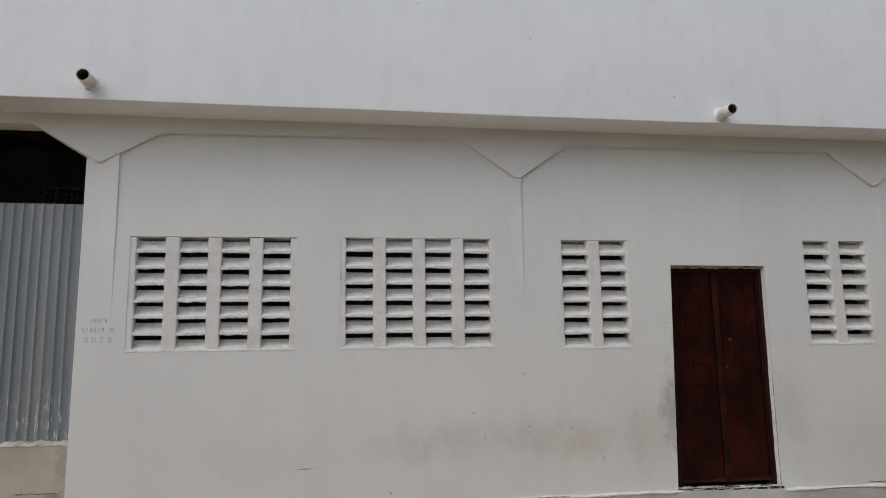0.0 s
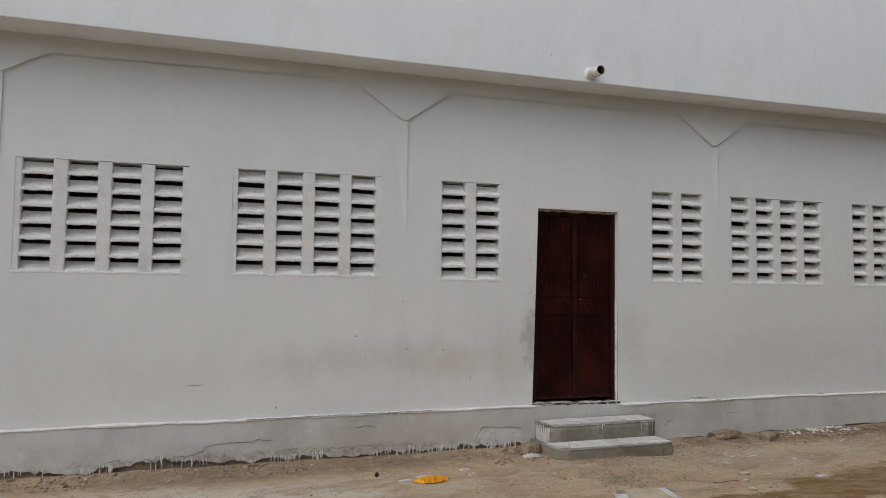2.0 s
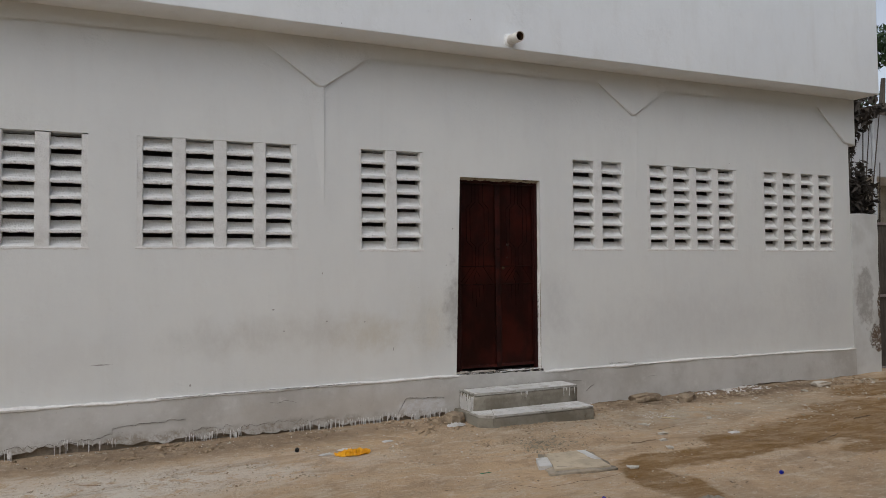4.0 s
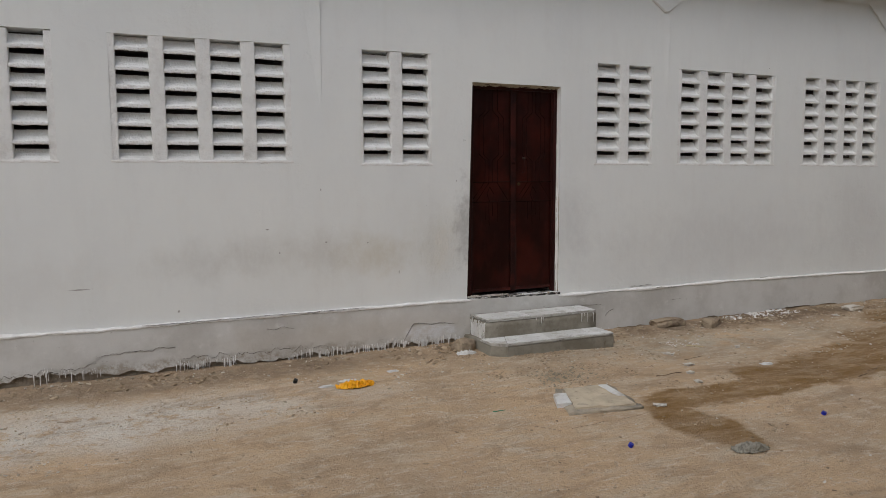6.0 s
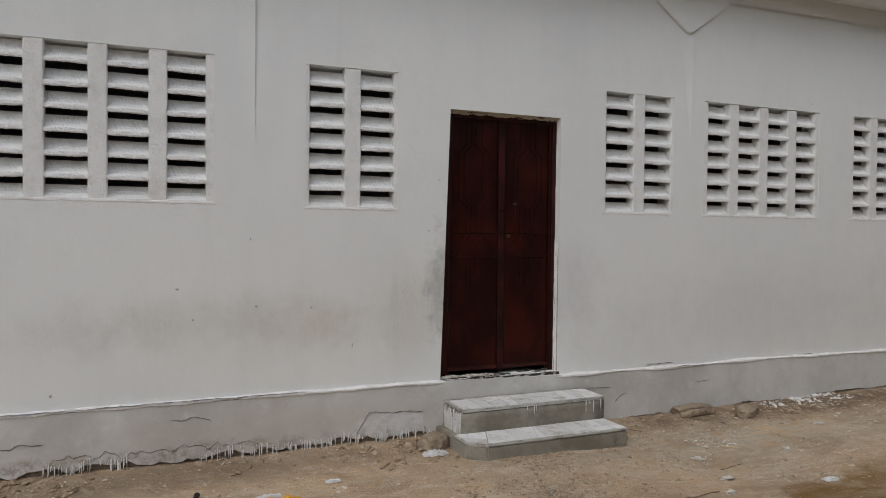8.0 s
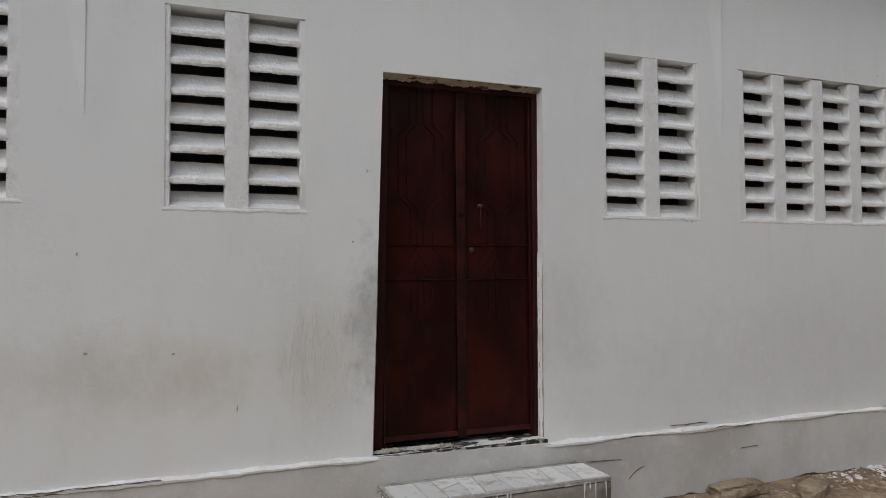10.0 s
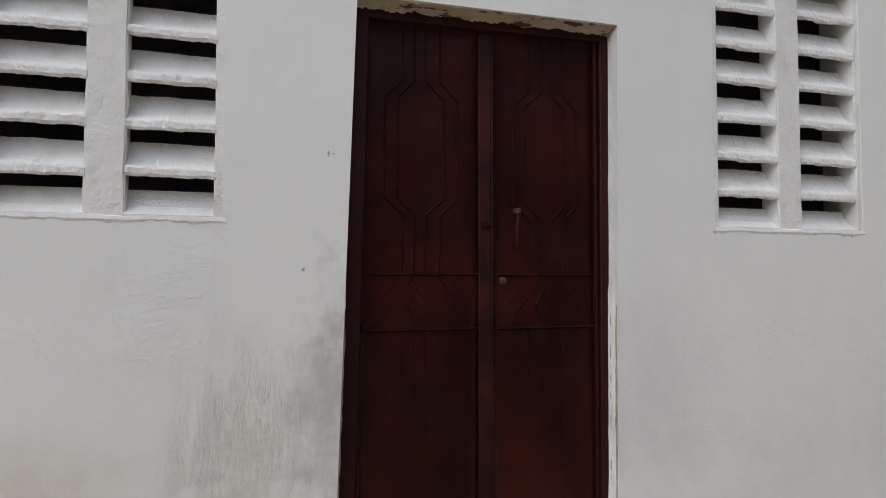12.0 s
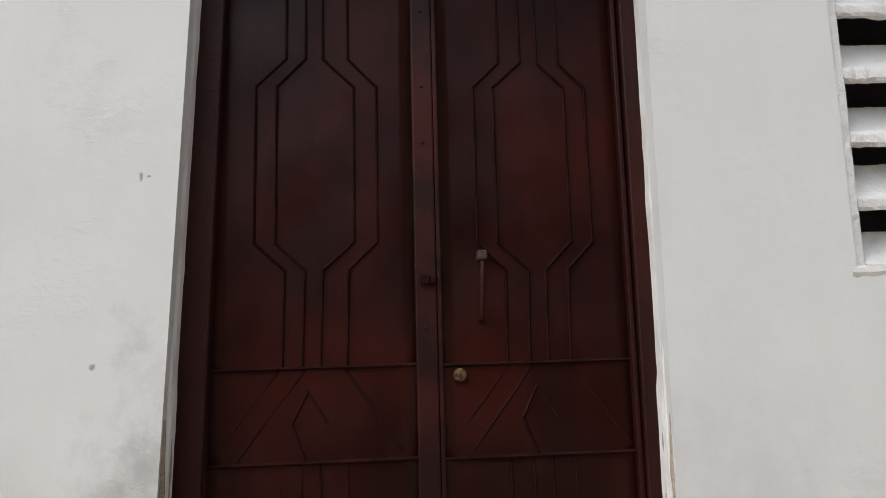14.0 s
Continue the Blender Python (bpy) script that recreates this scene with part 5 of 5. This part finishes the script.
def build_slab():
    slab = thing("manhole_cover", "square sandy concrete cover with two white tile strips on the ground", "manhole cover", rest(0.02, -2.02))
    o = Vector((0.02, -2.02))
    corners = [(-0.275, -2.21), (0.19, -2.32), (0.30, -1.80), (-0.08, -1.745)]
    pts = [Vector(c) - o for c in corners]
    bm = prism(bmesh.new(), [(p.x * 1.2 - 0.015, p.y * 1.13) for p in pts], -0.06, 0.014, "z")
    bmesh.ops.subdivide_edges(bm, edges=bm.edges[:], cuts=9, use_grid_fill=True)
    roughen(bm, 0.026, 8)
    roughen(bm, 0.012, 29)
    part("rim", bm, RIM, slab, "rough grey cement rim", True)
    bm = prism(bmesh.new(), [(p.x * 0.95, p.y * 0.95) for p in pts], -0.01, 0.03, "z")
    bmesh.ops.subdivide_edges(bm, edges=bm.edges[:], cuts=7, use_grid_fill=True)
    roughen(bm, 0.008, 12)
    part("lid", bm, SLABTOP, slab, "flat sand-coloured lid")
    for (a, b, c, d) in (((-0.225, -1.86), (-0.335, -2.08), (-0.225, -2.10), (-0.125, -1.875)), ((0.215, -1.80), (0.175, -2.11), (0.235, -2.12), (0.285, -1.82))):
        bm = prism(bmesh.new(), [tuple(Vector(q) - o) for q in (a, b, c, d)], -0.005, 0.034, "z")
        bmesh.ops.bevel(bm, geom=bm.edges[:], offset=0.003, segments=1, affect="EDGES")
        part("tile", bm, TILE, slab, "broken white tile strip")


build_slab()


def lump(name, label, category, at, size, mat, seed, rough=0.35, scale=3.0, group="", sub=3, turn=0.0):
    bm = bmesh.new()
    bmesh.ops.create_icosphere(bm, subdivisions=sub, radius=1)
    for v in bm.verts:
        c = v.co.copy()
        # squarish broken stone
        v.co = Vector([math.copysign(abs(k) ** 0.6, k) for k in c]) * (1 + rough * noise.noise(c * scale * 0.5 + Vector((seed, 0, 0))) + rough * 0.35 * noise.noise(c * scale * 2 + Vector((0, seed, 0))))
        v.co = Vector((v.co.x * size[0], v.co.y * size[1], v.co.z * size[2]))
    ob = part(name, bm, mat)
    ob.location = rest(*at, size[2] * 0.55)
    ob.rotation_euler = (0, 0, turn)
    return tagged(ob, label, category, group)


def crumple(name, label, category, at, size, mat, seed, group=""):
    """A crumpled sheet of film lying on the ground."""
    bm = bmesh.new()
    n = 22
    rnd = random.Random(seed)
    rim = [rnd.uniform(0.65, 1.0) for _ in range(12)]
    grid = {}
    for i in range(n + 1):
        for j in range(n + 1):
            u, v = 2 * i / n - 1, 2 * j / n - 1
            k = 0.62 + 0.38 * rim[int((math.atan2(v, u) / 6.2832 % 1) * 12) % 12]
            p = Vector((u * 4.2, v * 4.2, seed))
            h = abs(noise.noise(p)) * 0.8 + abs(noise.noise(p * 2.3)) * 0.6 + 0.35 * noise.noise(p * 5)
            h *= max(0.05, 1 - (u * u + v * v) * 0.5)
            grid[i, j] = bm.verts.new((u * k * size[0] + 0.1 * size[0] * noise.noise(p * 1.5), v * k * size[1] + 0.1 * size[1] * noise.noise(p * 1.7), size[2] * max(h, 0.02)))
    for i in range(n):
        for j in range(n):
            u, v = 2 * (i + 0.5) / n - 1, 2 * (j + 0.5) / n - 1
            if u * u + v * v < 1.15:
                bm.faces.new((grid[i, j], grid[i + 1, j], grid[i + 1, j + 1], grid[i, j + 1]))
    bmesh.ops.delete(bm, geom=[v for v in bm.verts if not v.link_faces], context="VERTS")
    bmesh.ops.solidify(bm, geom=bm.faces[:], thickness=0.002)
    ob = part(name, bm, mat)
    ob.location = rest(*at, 0.002)
    return tagged(ob, label, category, group)


crumple("plastic_bag", "crumpled bright yellow plastic bag on the sand", "plastic bag", (-1.46, -0.88), (0.165, 0.085, 0.075), YELLOW, 2)
crumple("plastic_scrap", "dirty white plastic scrap beside the yellow bag", "plastic scrap", (-1.47, -0.72), (0.08, 0.035, 0.025), WHITEFILM, 5, "plastic scraps")
crumple("plastic_scrap", "dirty white plastic scrap beside the yellow bag", "plastic scrap", (-1.68, -0.80), (0.06, 0.03, 0.025), WHITEFILM, 6, "plastic scraps")
crumple("plastic_sachet", "crumpled bluish white plastic sachet by the steps", "plastic sachet", (-0.25, -0.42), (0.10, 0.07, 0.045), WHITEFILM, 9)
crumple("plastic_scrap", "small white plastic scrap on the sand", "plastic scrap", (-1.05, -0.62), (0.055, 0.035, 0.018), WHITEFILM, 12, "plastic scraps")
crumple("plastic_scrap", "small white plastic scrap on the damp sand", "plastic scrap", (2.02, -1.80), (0.065, 0.04, 0.022), WHITEFILM, 15, "plastic scraps")
crumple("rag", "grey dusty rag lying on damp ground", "rag", (0.28, -3.24), (0.13, 0.08, 0.04), CEMENT, 17)


def build_cap(at, r, h, mat, label):
    bm = bmesh.new()
    n = 16
    rings = [[bm.verts.new((q * math.cos(2 * math.pi * k / n), q * math.sin(2 * math.pi * k / n), z)) for k in range(n)] for q, z in ((r * 0.85, 0.003), (r * 0.85, h - 0.003), (r, 0), (r, h * 0.85), (r * 0.9, h))]
    for a, b in ((rings[0], rings[1]), (rings[0], rings[2]), (rings[2], rings[3]), (rings[3], rings[4])):
        for k in range(n):
            bm.faces.new((a[k], a[(k + 1) % n], b[(k + 1) % n], b[k]))
    bm.faces.new(rings[4])
    bm.faces.new(rings[1])
    ob = part("bottle_cap", bm, mat)
    ob.location = rest(*at, 0.0)
    ob.rotation_euler = (radians(25), radians(14), 0)
    ob.location.z += r * 0.35
    tagged(ob, label, "bottle cap", "bottle caps")


build_cap((-1.885, -0.6), 0.018, 0.028, BLACKP, "black plastic bottle cap on the sand")
build_cap((1.275, -2.95), 0.016, 0.022, BLUEP, "blue plastic bottle cap on the sand")
build_cap((-0.345, -2.9), 0.016, 0.022, BLUEP, "blue plastic bottle cap on the sand")

lump("rubble_block", "broken tan masonry block at the foot of the wall", "rubble", (2.37, -0.13), (0.21, 0.08, 0.05), ROCK, 1, group="rubble blocks")
lump("rubble_block", "broken tan masonry block at the foot of the wall", "rubble", (2.84, -0.3), (0.14, 0.08, 0.045), ROCK, 4, group="rubble blocks", turn=0.5)
lump("rubble_block", "small tan stone beside the steps", "rubble", (1.28, -0.52), (0.05, 0.05, 0.04), ROCK, 7, group="rubble blocks")
lump("rubble_block", "tan stone against the step's corner", "rubble", (-0.2, -0.27), (0.11, 0.08, 0.06), ROCK, 8, group="rubble blocks", turn=0.4)
lump("rubble_block", "flat pale stone at the foot of the wall", "rubble", (5.1, -0.35), (0.12, 0.08, 0.035), CHIP, 14, group="rubble blocks")
for k, (x, y, s) in enumerate(((1.37, -1.55, 0.06), (1.05, -2.0, 0.05), (0.36, -2.35, 0.055), (2.3, -1.2, 0.05), (1.5, -1.15, 0.06), (1.2, -1.75, 0.05), (4.6, -0.5, 0.06), (3.2, -0.75, 0.05))):
    lump("stone_chip", "flat pale stone chip on the sand", "stone chip", (x, y), (s * 0.7, s * 0.42, 0.01), CHIP, 30 + k, rough=0.9, scale=4.5, group="stone chips", sub=3, turn=k * 1.3)


def build_stick(at, length, turn, r, mat, label, seed, name="twig"):
    bm = bmesh.new()
    pts = []
    for i in range(9):
        f = i / 8 - 0.5
        x = at[0] + math.cos(turn) * f * length + 0.05 * length * noise.noise(Vector((i * 0.6, seed, 0)))
        y = at[1] + math.sin(turn) * f * length + 0.05 * length * noise.noise(Vector((i * 0.6, seed, 5)))
        pts.append((x - at[0], y - at[1], ground_z(x, y) + r * 0.8))
    tube(bm, pts, [r * (1 - 0.05 * i) for i in range(9)], 6)
    ob = part(name, bm, mat, smooth=True)
    ob.location = (at[0], at[1], 0)
    tagged(ob, label, "twig", "twigs on the ground")


for k, (at, length, turn, r) in enumerate((((-0.1, -2.45), 0.75, 0.05, 0.0026), ((-0.62, -2.4), 0.2, -0.9, 0.003), ((2.6, -2.35), 0.5, 0.3, 0.007), ((3.7, -1.9), 0.35, 0.2, 0.009),
                                           ((1.0, -1.72), 0.3, 0.1, 0.007), ((1.6, -1.35), 0.25, 0.2, 0.005), ((-3.5, -0.9), 0.16, -0.3, 0.005), ((1.5, -0.3), 0.28, -0.9, 0.006))):
    build_stick(at, length, turn, r * 0.7, TWIG, "thin dry brown twig on the sand", k)
build_stick((1.95, -1.0), 0.16, -0.9, 0.007, STRAW, "short pale straw on the sand", 20)
build_stick((-0.74, -1.96), 0.1, 0.05, 0.004, GREENP, "short frayed green cord on the sand", 23)


# ---- scraps on the threshold ----
crumple("paper_scrap", "dirty torn paper scrap on the door's threshold", "paper scrap", (0.0, 0.0), (0.09, 0.03, 0.035), MORTAR, 31, "threshold scraps").location = (0.06, 0.03, 0.496)
crumple("paper_scrap", "dirty torn paper scrap on the door's threshold", "paper scrap", (0.0, 0.0), (0.15, 0.035, 0.035), MORTAR, 33, "threshold scraps").location = (0.3, 0.03, 0.496)


def scatter(name, label, category, regions, mat, seed, flat=0.42):
    """Uncountable small stones."""
    rnd = random.Random(seed)
    bm = bmesh.new()
    for (x0, x1, y0, y1, count, lo, hi) in regions:
        for _ in range(count):
            for _ in range(6):
                x, y = rnd.uniform(x0, x1), rnd.uniform(y0, y1)
                if noise.noise(Vector((x * 1.7, y * 2.6, seed))) + 0.6 * noise.noise(Vector((x * 6, y * 6, seed))) > rnd.uniform(-0.1, 0.5):
                    break
            s = lo + (hi - lo) * rnd.random() ** 4
            c = Vector(rest(x, y, s * 0.1))
            turn = Euler((rnd.uniform(-0.5, 0.5), rnd.uniform(-0.5, 0.5), rnd.uniform(0, 6.3))).to_matrix()
            long = rnd.uniform(0.7, 1.7)
            pts = []
            for level, wide in ((-1, 0.8), (0, 1.0), (1, 0.62)):
                for a in range(5):
                    angle, r = a * 1.2566 + rnd.uniform(-0.3, 0.3), wide * rnd.uniform(0.65, 1.05)
                    pts.append((r * math.cos(angle) * long, r * math.sin(angle) * 0.8, level * flat * rnd.uniform(0.45, 0.75) + 0.1 * rnd.random()))
            v = [bm.verts.new(c + turn @ (Vector(p) * s)) for p in pts]
            for a in range(5):
                b = (a + 1) % 5
                bm.faces.new((v[a], v[b], v[5 + b], v[5 + a]))
                bm.faces.new((v[5 + a], v[5 + b], v[10 + b], v[10 + a]))
            bm.faces.new(v[10:15])
    tagged(part(name, bm, mat), label, category, kind="stuff")


scatter("pale_pebbles", "scattered pale pebbles and lime crumbs on the sand", "pebbles", [
    (-5.3, 6.2, -0.35, -0.06, 520, 0.004, 0.022), (-5.2, -2.2, -1.9, -0.5, 1500, 0.003, 0.015), (-2.2, 0.0, -1.6, -0.4, 600, 0.003, 0.018),
    (-4, 3, -4.5, -1.6, 1300, 0.002, 0.013), (1.2, 6, -1.7, -0.2, 1500, 0.003, 0.024), (-0.6, 1.4, -1.3, -0.6, 260, 0.003, 0.02)], PEBBLE, 1)
scatter("brown_clods", "scattered brown clods of earth", "clods", [
    (-5.3, 0, -0.34, -0.03, 900, 0.006, 0.035), (-3, 6, -4.0, -0.8, 2200, 0.003, 0.017), (1.2, 6.2, -0.6, -0.03, 800, 0.004, 0.028), (-0.4, 1.4, -1.25, -0.7, 800, 0.003, 0.018), (0.1, 1.2, -0.85, -0.69, 300, 0.004, 0.024), (-0.2, 0.8, -1.7, -1.1, 500, 0.003, 0.014),
    (-0.7, -0.05, -0.6, -0.1, 200, 0.006, 0.035), (0.5, 4.5, -3.2, -1.8, 500, 0.003, 0.018)], CLOD, 2)
scatter("gravel_patch", "small patch of dark gravel before the steps", "gravel", [(-0.1, 0.45, -1.6, -1.2, 300, 0.004, 0.016), (0.0, 0.3, -1.5, -1.3, 160, 0.005, 0.022)], GRAVEL, 3)
scatter("lime_rubble", "white lime rubble at the foot of the wall", "rubble", [(3.2, 4.4, -0.22, -0.03, 330, 0.005, 0.028), (1.75, 2.1, -0.95, -0.7, 120, 0.003, 0.012)], LIP, 6)
scatter("plaster_rubble", "white plaster rubble at the wall's foot", "rubble", [(1.75, 2.05, -0.9, -0.7, 70, 0.004, 0.016), (5.6, 6.2, -0.5, -0.05, 120, 0.008, 0.04), (-4.9, -0.2, -0.12, -0.03, 160, 0.006, 0.026)], PEBBLE, 4)


def build_crumbs():
    rnd = random.Random(40)
    bm = bmesh.new()
    for _ in range(70):
        s = 0.003 + 0.011 * rnd.random() ** 2
        c = Vector((rnd.uniform(0.0, 1.02), rnd.uniform(-0.02, 0.075), 0.49))
        turn = Euler((rnd.uniform(-0.4, 0.4), rnd.uniform(-0.4, 0.4), rnd.uniform(0, 6.3))).to_matrix()
        v = [bm.verts.new(c + turn @ (Vector(p) * s)) for p in ((1.2, 0, 0), (0, 0.8, 0), (-1, 0.1, 0), (0, -0.7, 0), (0, 0, 0.5), (0, 0, -0.4))]
        for a in range(4):
            bm.faces.new((v[a], v[(a + 1) % 4], v[4]))
            bm.faces.new((v[(a + 1) % 4], v[a], v[5]))
    tagged(part("threshold_crumbs", bm, PEBBLE), "crumbs of plaster and dirt on the door's threshold", "crumbs", kind="stuff")


build_crumbs()
